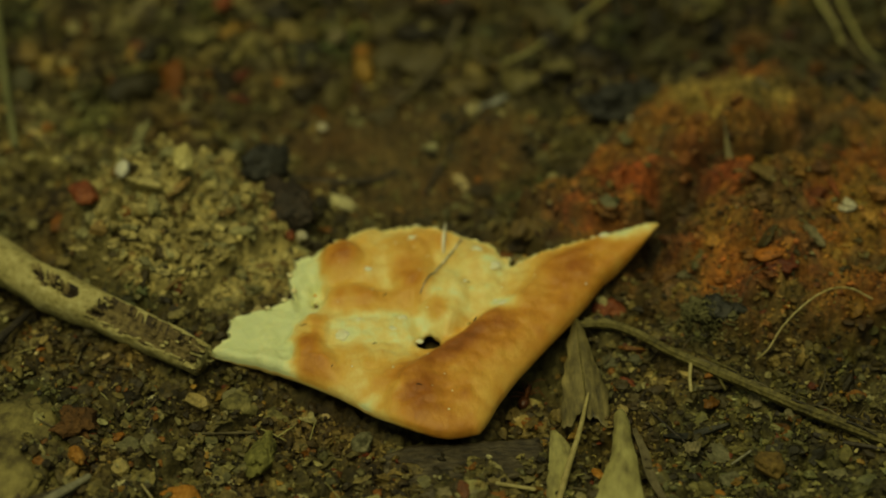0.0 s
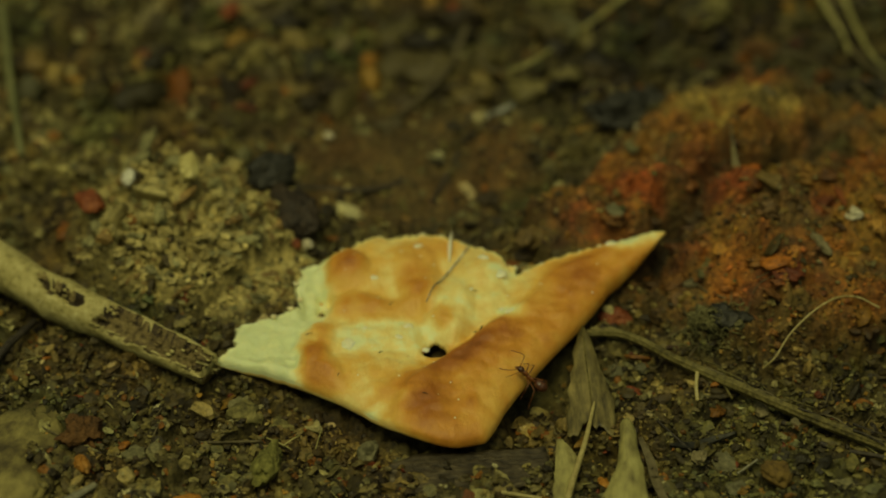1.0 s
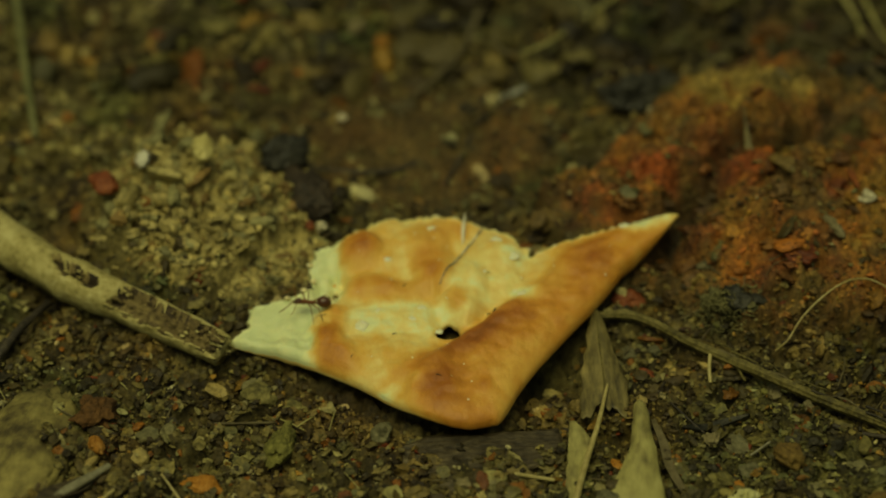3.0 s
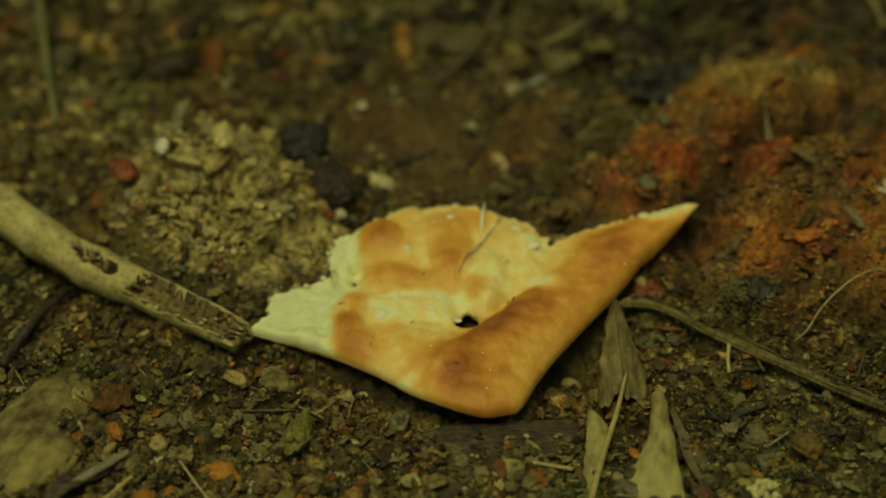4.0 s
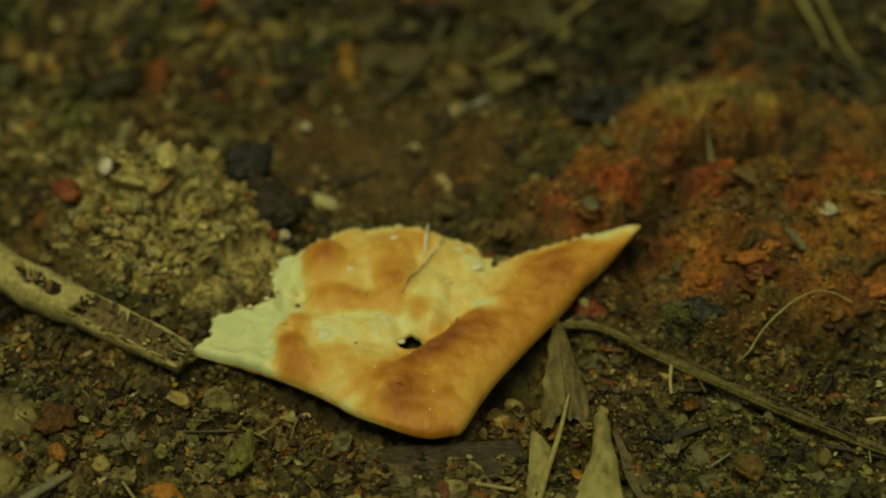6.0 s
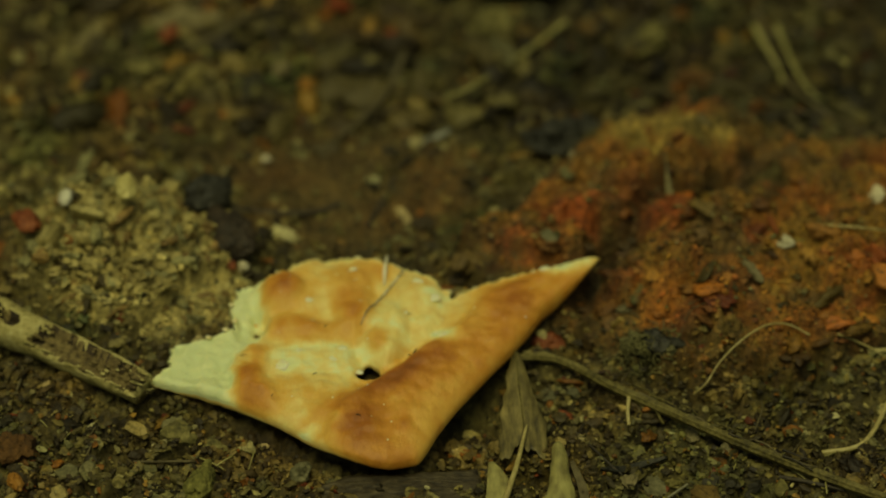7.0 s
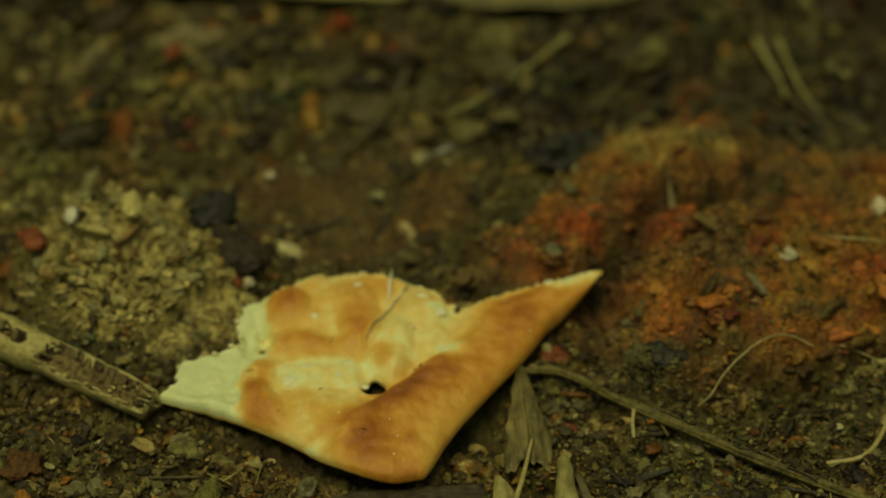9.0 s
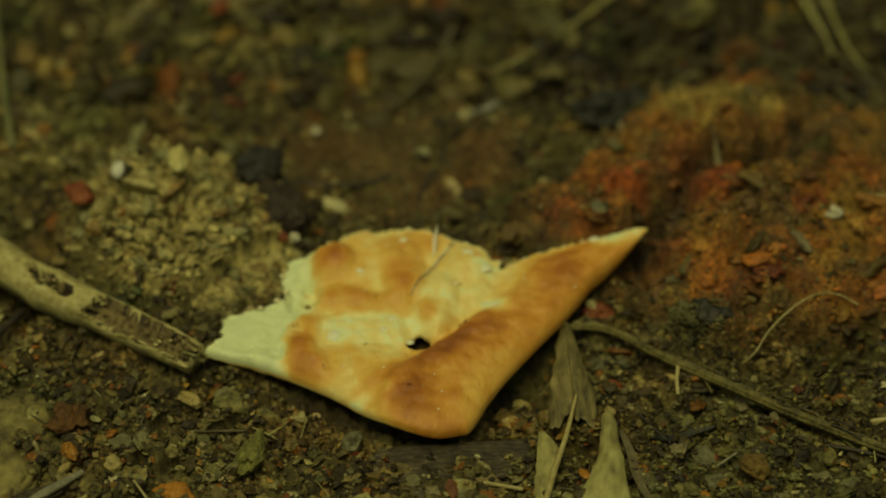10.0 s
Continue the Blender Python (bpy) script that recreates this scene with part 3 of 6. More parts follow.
def build_ground():
    xs, ys = axis(-66, 66, 0.32, 150000), axis(-58, 76, 0.32, 150000)
    gx, gy = np.meshgrid(xs, ys)
    z = ground_z(gx, gy)
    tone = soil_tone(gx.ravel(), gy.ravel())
    # past the detailed patch the sheet runs out level and even
    away = np.clip((np.maximum(np.abs(gx), np.abs(gy - 9)) - 68) / 50, 0, 1)
    away = away * away * (3 - 2 * away)
    z = z * (1 - away)
    tone = tone + (np.array([0.062, 0.05, 0.02]) - tone) * away.ravel()[:, None]
    co = np.stack([gx.ravel(), gy.ravel(), z.ravel()], 1) * MM
    w, h = len(xs), len(ys)
    i = np.arange(w * h).reshape(h, w)
    quads = np.stack([i[:-1, :-1], i[:-1, 1:], i[1:, 1:], i[1:, :-1]], -1).reshape(-1, 4)
    me = bpy.data.meshes.new("ground")
    me.vertices.add(len(co))
    me.vertices.foreach_set("co", co.ravel())
    me.loops.add(quads.size)
    me.loops.foreach_set("vertex_index", quads.ravel())
    me.polygons.add(len(quads))
    me.polygons.foreach_set("loop_start", np.arange(0, quads.size, 4))
    me.polygons.foreach_set("use_smooth", np.ones(len(quads), bool))
    me.update()
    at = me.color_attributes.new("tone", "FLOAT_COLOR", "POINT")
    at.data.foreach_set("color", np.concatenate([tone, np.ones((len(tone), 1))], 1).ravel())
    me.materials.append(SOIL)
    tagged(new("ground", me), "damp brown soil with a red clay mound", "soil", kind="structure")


# ---- crumbs and grains of soil, too many to count ----
def ball(level):
    bm = bmesh.new()
    bmesh.ops.create_icosphere(bm, subdivisions=level, radius=1.0)
    v = np.array([q.co[:] for q in bm.verts])
    f = np.array([[q.index for q in p.verts] for p in bm.faces])
    bm.free()
    return v, f


def inside_cracker(x, y, grow=1.0):
    px, py = np.array([p[0] for p in OUTLINE]), np.array([p[1] for p in OUTLINE])
    px, py = CENTRE[0] + (px - CENTRE[0]) * grow, CENTRE[1] + (py - CENTRE[1]) * grow
    hit = np.zeros(len(x), bool)
    for k in range(len(px)):
        ax, ay, bx, by = px[k - 1], py[k - 1], px[k], py[k]
        cross = (ay > y) != (by > y)
        hit ^= cross & (x < (bx - ax) * (y - ay) / (by - ay + 1e-12) + ax)
    return hit


PALETTE = np.array([(0.0238, 0.0179, 0.0085), (0.0467, 0.0357, 0.0153), (0.0935, 0.0765, 0.0306), (0.1530, 0.1275, 0.0510), (0.1105, 0.1037, 0.0493),
                    (0.2210, 0.1913, 0.0850), (0.1615, 0.0680, 0.0170), (0.1105, 0.0272, 0.0119), (0.3060, 0.2805, 0.1615)])


# the caked clod's crumbs: tan, olive, brown, pale yellow, dark
CAKE = np.array([(0.29, 0.24, 0.108), (0.20, 0.186, 0.094), (0.17, 0.11, 0.044), (0.40, 0.34, 0.16), (0.04, 0.03, 0.013)])


def build_grains(name, label, count, low, high, level, seed, squash=0.7, sink=0.25, on="", density=1.0):
    """Loose grains from low to high across, all over or only on the clod or the clay."""
    rng = np.random.RandomState(seed)
    box = {"": (-64, 64, -58, 72), "clod": (-52, -10, -20, 18), "clay": (8, 66, -26, 46), "far": (-62, 64, 30, 74), "front": (-62, 30, -58, -40), "near": (-60, 60, -57, -6)}[on]
    x, y = rng.uniform(*box[:2], count), rng.uniform(*box[2:], count)
    size = low * (high / low) ** (rng.uniform(0, 1, count) ** 1.7)
    red, clod = clay_mask(x, y), clod_mask(x, y)
    smooth = bump(x, y, -6, 19, 22, 17, -15)
    if on:
        drop = rng.uniform(0, 1, count) > {"clod": clod, "clay": red * np.clip((20 - y) / 14, 0.08, 1), "far": 1 - red, "front": np.clip((-41 - y) / 5, 0, 1), "near": (1 - red) * (1 - clod) * (0.35 + 0.65 * np.clip(0.5 + 1.4 * N2.at(x, y, 5.0), 0, 1))}[on]
    else:
        drop = rng.uniform(0, 1, count) < np.maximum(red * (np.clip(0.3 + (y - 2) / 14, 0.3, 0.92) if high < 1 else 0.97), smooth * 0.8)
        drop |= rng.uniform(0, 1, count) > density * (0.25 + 0.75 * np.clip(0.5 + 1.6 * N3.at(x, y, 6.0), 0, 1))
    keep = ~(drop | inside_cracker(x, y, 1.02))
    x, y, size, red, clod = x[keep], y[keep], size[keep], red[keep], clod[keep]
    n = len(x)
    odds = [0.30, 0.22, 0.17, 0.12, 0.10, 0.05, 0.025, 0.015, 0.0] if on == "far" else [0.16, 0.20, 0.23, 0.18, 0.125, 0.05, 0.03, 0.01, 0.015]
    pick = rng.choice(len(PALETTE), n, p=odds)
    tone = PALETTE[pick] * rng.uniform(0.7, 1.25, (n, 1))
    tone = tone * region_tint(x, y) * (1 + 0.6 * bump(x, y, -46, 21, 24, 12, 0))[:, None]
    if on == "far":
        tone = tone * (1 - 0.3 * np.clip((size - 2.4) / 1.2, 0, 1))[:, None]
    if on == "front":
        tone = 0.025 * np.array([1.0, 0.86, 0.34]) + 1.1 * tone
    gem = rng.uniform(0, 1, n)
    tone = np.where((gem < 0.02)[:, None], np.array([0.26, 0.15, 0.04]) * rng.uniform(0.5, 1.1, (n, 1)), tone)
    tone = np.where((gem > (0.999 if on == "far" else 0.985))[:, None], np.array([0.25, 0.22, 0.11]), tone)
    tone = np.where((rng.uniform(0, 1, n) < red * (0.88 if on else 0.7))[:, None], soil_tone(x, y) * rng.uniform(0.4, 1.95, (n, 1)) * rng.uniform(0.85, 1.15, (n, 3)), tone)
    cake = CAKE[rng.choice(len(CAKE), n, p=[0.44, 0.20, 0.12, 0.18, 0.06])] * rng.uniform(0.7, 1.25, (n, 1))
    tone = np.where((rng.uniform(0, 1, n) < clod * 0.95)[:, None], cake, tone)
    # painted shade darkens far grains on the right; those far left lighten slightly
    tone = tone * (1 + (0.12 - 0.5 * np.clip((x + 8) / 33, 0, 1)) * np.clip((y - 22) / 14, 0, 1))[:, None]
    v, f = ball(level)
    m = len(v)
    r = np.stack([size * rng.uniform(0.6, 1.7, n), size * rng.uniform(0.5, 1.3, n), size * squash * rng.uniform(0.35, 1.3, n)], 1) / 2
    jag = 1 + rng.uniform(-0.3, 0.3, (n, m)) if level == 1 else 1 + 0.36 * np.sin(v @ rng.normal(0, 2.6, (3, n)) + rng.uniform(0, 6, n)).T + rng.uniform(-0.24, 0.24, (n, m)) * (0.5 if level > 2 else 1)
    if level > 2:
        jag = jag + 0.20 * np.sin(v @ rng.normal(0, 5.5, (3, n)) + rng.uniform(0, 6, n)).T
    p = v[None] * jag[..., None] * r[:, None]
    a = rng.uniform(0, 6.283, n)
    tilt = rng.normal(0, 0.5, n)
    c, s, ctl, stl = np.cos(a)[:, None], np.sin(a)[:, None], np.cos(tilt)[:, None], np.sin(tilt)[:, None]
    px, py, pz = p[..., 0], p[..., 1] * ctl - p[..., 2] * stl, p[..., 1] * stl + p[..., 2] * ctl
    co = np.stack([px * c - py * s + x[:, None], px * s + py * c + y[:, None], pz + (ground_z(x, y) + size * squash * (0.5 - sink))[:, None]], -1)
    faces = (f[None] + (np.arange(n) * m)[:, None, None]).reshape(-1, 3)
    me = bpy.data.meshes.new(name)
    me.vertices.add(n * m)
    me.vertices.foreach_set("co", (co * MM).ravel())
    me.loops.add(faces.size)
    me.loops.foreach_set("vertex_index", faces.ravel())
    me.polygons.add(len(faces))
    me.polygons.foreach_set("loop_start", np.arange(0, faces.size, 3))
    me.polygons.foreach_set("use_smooth", np.full(len(faces), level > 2))
    me.update()
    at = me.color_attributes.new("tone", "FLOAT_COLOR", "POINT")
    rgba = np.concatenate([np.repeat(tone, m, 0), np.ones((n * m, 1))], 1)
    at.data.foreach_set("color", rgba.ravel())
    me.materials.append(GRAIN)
    tagged(new(name, me), label, "soil", kind="stuff")


# ---- the broken cracker ----
def build_cracker():
    rng = random.Random(5)
    pts = [Vector((x, y)) for x, y in OUTLINE]
    rim, torn = [], []
    for k in range(len(pts)):
        a, b = pts[k], pts[(k + 1) % len(pts)]
        broken = k < FAR_INDEX
        n = max(int((b - a).length / 0.27), 2)
        before, after = pts[k - 1], pts[(k + 2) % len(pts)]
        for i in range(n):
            t = i / n
            q = a.lerp(b, t)
            if not broken and k > FAR_INDEX:
                q = 0.5 * (2 * a + (b - before) * t + (2 * before - 5 * a + 4 * b - after) * t * t + (3 * a - before - 3 * b + after) * t ** 3)
            out = (q - Vector(CENTRE)).normalized()
            if broken:
                w = 0.55 * noise.noise(Vector((q.x * 0.9, q.y * 0.9, 2))) + 0.45 * noise.noise(Vector((q.x * 2.4, q.y * 2.4, 7))) + 0.2 * noise.noise(Vector((q.x * 5, q.y * 5, 9)))
            else:
                w = 0.05 * noise.noise(Vector((q.x * 0.8, q.y * 0.8, 4)))
            rim.append(q + out * w)
            torn.append(broken)
    n, rings = len(rim), 84
    c = Vector(CENTRE)
    # keep the rim turning one way round the centre, so that the spokes never cross
    angle = np.unwrap([math.atan2(q.y - c.y, q.x - c.x) for q in rim])
    for i in range(1, n):
        angle[i] = min(angle[i], angle[i - 1] - 0.3 * 2 * math.pi / n)
    rim = [c + Vector((math.cos(a), math.sin(a))) * (q - c).length for a, q in zip(angle, rim)]
    hole = []
    for q in rim:
        d = (q - c).normalized()
        a = math.atan2(d.y, d.x)
        hole.append(c + Vector((-0.3, -0.3)) + d * (1.05 + 0.16 * math.cos(2 * a - 0.9) + 0.24 * math.cos(3 * a + 1.2)))
    grid = np.zeros((rings + 1, n, 2))
    for k in range(rings + 1):
        u = k / rings
        u = 1 - (1 - u) ** 1.25
        for i in range(n):
            q = hole[i].lerp(rim[i], u)
            grid[k, i] = q
    gx, gy = grid[..., 0], grid[..., 1]
    top = cracker_top(gx, gy)
    brown = browning(gx, gy)
    edge = np.hypot(gx - gx[-1][None], gy - gy[-1][None])
    isflap = np.array([not t for t in torn])[None]
    side = np.clip((gx + 2.5) / 6.5, 0, 1)
    side = side * side * (3 - 2 * side)
    toasted = np.clip((gx + 6.5) / 5.0, 0, 1)
    reach = np.where(isflap, 1.9 + 1.3 * side, 0.35)
    drop = np.where(isflap, (1.0 + 0.5 * side) * np.clip(np.hypot(gx - FAR_TIP[0], gy - FAR_TIP[1]) / 9, 0.2, 1), 0.3)
    plain = cracker_plain(gx, gy)
    top = np.where(isflap, plain + (top - plain) * np.clip(edge / 3.5, 0, 1), top)
    roll = np.clip(1 - edge / reach, 0, 1)
    top = top - drop * (1 - np.sqrt(np.clip(1 - roll ** 2, 0, 1)))
    inner = np.hypot(gx - gx[0][None], gy - gy[0][None])
    top = top - 0.5 * np.clip(1 - inner / 0.7, 0, 1) ** 2
    # crumbly broken flanks and the bare inside of the torn corner
    bare = np.clip((1.7 - fold_corner(gx, gy)) / 2.0, 0, 1)
    top = top - 0.55 * bare * np.where(isflap, np.clip(edge / 6.0 - 0.35, 0, 1), 1) + bare * (0.22 * N4.at(gx, gy, 2.1) + 0.10 * N5.at(gx, gy, 0.9))
    brown = brown * (1 - bare) + bare * (0.0 + 0.05 * N3.at(gx, gy, 2.4) + 0.03 * N4.at(gx, gy, 0.9))
    rough_rim = np.where(isflap, 0, np.clip(1 - edge / 1.0, 0, 1))
    brown = brown * (1 - 0.7 * rough_rim) + 0.05 * rough_rim
    top = top + rough_rim * (0.25 * N5.at(gx, gy, 0.7))
    brown = np.where(isflap, brown - 0.03 * np.clip(1 - edge / 3.5, 0, 1) * side, brown)
    brown = np.where(isflap, brown * (1 - 0.3 * (1 - toasted) * np.clip(1 - edge / 0.8, 0, 1)), brown)
    flat = 1.05 + 0.035 * (gx - c.x) + 0.035 * (gy - c.y) + 0.15 * N2.at(gx, gy, 5.0)
    thick = np.where(isflap, 0.85 - 0.1 * side, 1.2) * np.clip(np.hypot(gx - TIP[0], gy - TIP[1]) / 7, 0.25, 1)
    thick = thick * np.clip(np.hypot(gx - FAR_TIP[0], gy - FAR_TIP[1]) / 7, 0.4, 1)
    inward = np.clip(edge / 3.5, 0, 1)
    base = (top[-1] - thick[-1])[None] * (1 - inward) + np.minimum(flat, top - 0.5) * inward
    base = np.minimum(base, top - 0.2)
    verts, tone = [], []
    for k in range(rings + 1):
        verts.append(np.stack([gx[k], gy[k], top[k]], 1))
        tone.append(brown[k])
    out = np.stack([gx[-1] - c.x, gy[-1] - c.y], 1)
    out /= np.linalg.norm(out, axis=1)[:, None]
    for f, bulge in ((0.25, 0.05), (0.5, 0.04), (0.75, -0.02), (1.0, -0.25)):
        z = top[-1] * (1 - f) + base[-1] * f
        jag = np.where(isflap[0], 0.0, 0.25 * N5.at(gx[-1] * 1.0 + f * 3, gy[-1] + f * 9, 0.6))
        verts.append(np.stack([gx[-1] + out[:, 0] * (bulge * isflap[0] + jag), gy[-1] + out[:, 1] * (bulge * isflap[0] + jag), z], 1))
        tone.append(np.where(isflap[0], 0.27 * (1 - toasted[-1]) + brown[-1] * toasted[-1], 0.06))
    for k in range(rings - 6, 12, -6):
        verts.append(np.stack([gx[k], gy[k], base[k]], 1))
        tone.append(np.full(n, 0.5))
    rows = len(verts)
    co = np.concatenate(verts) * MM
    me = bpy.data.meshes.new("baked_crust")
    i = np.arange(rows * n).reshape(rows, n)
    j = np.concatenate([i, i[:1]])
    quads = np.stack([j[:-1], np.roll(j[:-1], -1, 1), np.roll(j[1:], -1, 1), j[1:]], -1).reshape(-1, 4)
    me.vertices.add(len(co))
    me.vertices.foreach_set("co", co.ravel())
    me.loops.add(quads.size)
    me.loops.foreach_set("vertex_index", quads.ravel())
    me.polygons.add(len(quads))
    me.polygons.foreach_set("loop_start", np.arange(0, quads.size, 4))
    me.polygons.foreach_set("use_smooth", np.ones(len(quads), bool))
    me.update()
    at = me.attributes.new("toast", "FLOAT", "POINT")
    at.data.foreach_set("value", np.concatenate(tone))
    me.materials.append(BAKED)
    whole = thing("cracker", "broken corner of a golden-brown blistered cracker on soil", "cracker")
    crust = new("baked_crust", me)
    crust.parent = whole
    # salt crystals baked into the crust
    for k, (x, y, s) in enumerate(SALT_AT):
        bm = bmesh.new()
        lump(bm, s, s * 0.85, s * 0.26, 40 + k, 4, 0.2, x=x, y=y, z=ct(x, y) - 0.13 * s)
        part("salt_crystal", bm, SALT, whole, "white salt crystal")
    for k in range(46):
        x, y = rng.uniform(-12, 18), rng.uniform(-33, -4)
        if not inside_cracker(np.array([x]), np.array([y]), 0.93)[0]:
            continue
        s = rng.uniform(0.07, 0.16)
        bm = bmesh.new()
        lump(bm, s, s, s * 0.7, 90 + k, 1, 0.1, x=x, y=y, z=ct(x, y))
        part("salt_crystal", bm, SALT, whole, "white salt crystal", smooth=False)
    # loose flakes along the broken rim
    for k in range(0, n, 9):
        if torn[k] and rng.random() < 0.8:
            s = rng.uniform(0.25, 0.6)
            x, y = gx[-3, k], gy[-3, k]
            bm = bmesh.new()
            lump(bm, s, s * 0.8, s * 0.55, 200 + k, 2, 0.35, x=x, y=y, z=ct(x, y) - 0.3)
            part("crumb", bm, CRUMB, whole, "pale crumb of the broken rim")
    return whole


def fold_corner(x, y):
    """Distance in millimetres from the torn corner, whose top layer has come away."""
    (ax, ay), (bx, by) = CORNER
    n = math.hypot(bx - ax, by - ay)
    return ((x - ax) * (by - ay) - (y - ay) * (bx - ax)) / n + 0.7 * N3.at(x, y, 2.0) + 0.35 * N4.at(x, y, 0.8)


CORNER = ((-17.9, -25.9), (-16.2, -13.5))
SALT_AT = ((-11.3, -18.6, 0.95), (-8.6, -8.3, 0.45), (7.0, -14.4, 0.75), (5.7, -8.6, 0.85), (-4.6, -16.2, 0.6), (3.9, -6.0, 0.7), (6.0, -13.6, 0.4),
           (-3.6, -3.2, 0.6), (-9.4, -16.4, 0.4), (-2.6, -19.4, 0.45), (-5.6, -18.0, 0.5), (2.4, -11.0, 0.35), (18.8, -3.4, 0.7))
CRUMB = surface("cracker_crumb", [(0.50, 0.44, 0.22), (0.70, 0.62, 0.36), (0.74, 0.68, 0.44)], 0.4, 0.8, 0.1, soft=0.2)

build_ground()
build_grains("soil_grains", "fine loose grains of brown and tan soil", 60000, 0.25, 0.8, 1, 1)
build_grains("near_grains", "fine olive, ochre and brown grains of soil", 26000, 0.3, 1.1, 1, 16, 0.65, 0.3, "near")
build_grains("soil_crumbs", "loose crumbs of brown, tan and olive soil", 17000, 0.75, 1.75, 2, 2, 0.62, 0.35)
build_grains("front_gravel", "olive and tan crumbs of coarse soil", 2200, 0.5, 1.8, 2, 9, 0.7, 0.35, "front")
build_grains("soil_clods", "small clods and bits of gravel in the soil", 150, 1.8, 2.8, 3, 4, 0.5, 0.5)
build_grains("clod_crumbs", "pale tan crumbs caked on a clod of soil", 3800, 0.3, 1.3, 2, 5, 0.6, 0.55, "clod")
build_grains("clod_lumps", "pale tan and olive lumps caked together", 300, 1.4, 3.4, 3, 15, 0.6, 0.66, "clod")
build_grains("clay_grains", "fine grains of red and brown clay", 15000, 0.2, 0.6, 1, 6, 0.7, 0.3, "clay")
build_grains("clay_crumbs", "crumbs of red and ochre clay", 640, 0.9, 3.2, 3, 7, 0.5, 0.5, "clay")
build_grains("far_clods", "olive and tan clods of far soil", 620, 1.8, 4.6, 3, 8, 0.6, 0.4, "far")
cracker = build_cracker()


# ---- the peeled twig beside the cracker ----
def build_twig():
    twig = thing("twig", "pale peeled twig with dark rotten hollows lying on soil", "twig")
    line = spline([(-74, 12, 3.2), (-60.4, 2.8, 2.9), (-51.4, -5.4, 2.7), (-44.2, -10.9, 2.6), (-37.4, -15.0, 2.5), (-30.7, -19.3, 2.3), (-26.9, -21.9, 2.2)], 150)
    bm = bmesh.new()
    rings = tube(bm, line, lambda u: 2.65 - 0.75 * u ** 1.5 + 0.25 * math.exp(-((u - 0.52) / 0.05) ** 2), 36, 0.10, 3)
    # hollows eaten into the upper side
    eaten, black = set(), set()
    for k, ring in enumerate(rings):
        u = k / (len(rings) - 1)
        for s, v in enumerate(ring):
            a = 2 * math.pi * s / 36
            wob = 0.30 * noise.noise(v.co * 0.9) + 0.22 * noise.noise(v.co * 2.6)
            mouth = 0.628 + 0.02 * (a - 1.1) + wob * 0.06
            deep = max(0, min(1, (u - mouth) / 0.012)) * max(0, min(1, (0.86 + 0.5 * wob - abs(a - 1.18)) / 0.12))
            small = max(0, min(1, 1.6 - ((u - 0.505 - 0.06 * (1.35 - a)) / 0.062) ** 2 - ((a - 1.35 + 0.8 * wob) / 0.27) ** 2))
            d = max(deep, small)
            pit = 0.0
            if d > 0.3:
                # shade coloured in at the mouth and under the upper rim, beside blackened pits
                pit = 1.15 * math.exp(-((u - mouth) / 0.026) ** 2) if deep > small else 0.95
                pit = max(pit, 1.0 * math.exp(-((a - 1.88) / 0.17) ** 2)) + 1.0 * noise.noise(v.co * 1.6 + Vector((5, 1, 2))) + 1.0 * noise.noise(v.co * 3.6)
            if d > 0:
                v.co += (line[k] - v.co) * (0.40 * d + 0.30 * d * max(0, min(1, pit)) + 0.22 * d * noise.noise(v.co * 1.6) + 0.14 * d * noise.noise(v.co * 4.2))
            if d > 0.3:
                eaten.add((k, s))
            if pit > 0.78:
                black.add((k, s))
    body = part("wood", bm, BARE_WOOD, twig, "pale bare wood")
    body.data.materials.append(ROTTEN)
    body.data.materials.append(SHADED_ROT)
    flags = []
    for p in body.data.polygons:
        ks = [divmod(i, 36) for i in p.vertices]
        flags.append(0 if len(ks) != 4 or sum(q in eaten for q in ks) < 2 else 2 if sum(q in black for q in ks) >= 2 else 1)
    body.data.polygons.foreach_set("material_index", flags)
    # crumbs of rotten wood left in the hollows, and the ragged broken end
    rng = random.Random(18)
    for k in range(60):
        inner = rng.random() < 0.72
        u = rng.uniform(0.63, 0.99) if inner else rng.uniform(0.44, 0.53)
        i = int(u * 149)
        a = 1.18 + rng.uniform(-0.8, 0.8) if inner else 1.4 + rng.uniform(-0.3, 0.3)
        along = (line[min(i + 1, 149)] - line[i - 1]).normalized()
        side = along.cross(Vector((0, 0, 1))).normalized()
        up = side.cross(along)
        edge = abs(a - 1.18) / 0.8 if inner else 0.6
        r = (2.65 - 0.75 * u ** 1.5) * (0.66 + 0.28 * edge)
        q = line[i] + (side * math.cos(a) + up * math.sin(a)) * r
        s = rng.uniform(0.08, 0.26)
        bm = bmesh.new()
        lump(bm, s * 1.5, s, s * 0.8, 500 + k, 2, 0.4)
        bmesh.ops.transform(bm, matrix=Matrix.Translation(q) @ Matrix.Rotation(-0.6 + rng.uniform(-0.4, 0.4), 4, "Z"), verts=bm.verts)
        part("rotten_crumb", bm, ROTTEN if rng.random() < 0.8 else BARE_WOOD, twig)
    for k in range(22):
        a = rng.uniform(0, 6.28)
        along = (line[149] - line[146]).normalized()
        side = along.cross(Vector((0, 0, 1))).normalized()
        up = side.cross(along)
        q = line[149] + (side * math.cos(a) + up * math.sin(a)) * rng.uniform(1.1, 1.8)
        bm = bmesh.new()
        l = rng.uniform(0.1, 0.7)
        tube(bm, [q - along * 1.0, q, q + along * l + up * rng.uniform(-0.2, 0.2)], lambda w: 0.34 * (1 - 0.75 * w), 6, 0.3, k)
        part("splinter", bm, BARE_WOOD if k % 2 else ROTTEN, twig)
    # splinters along the hollows' rims
    rng = random.Random(8)
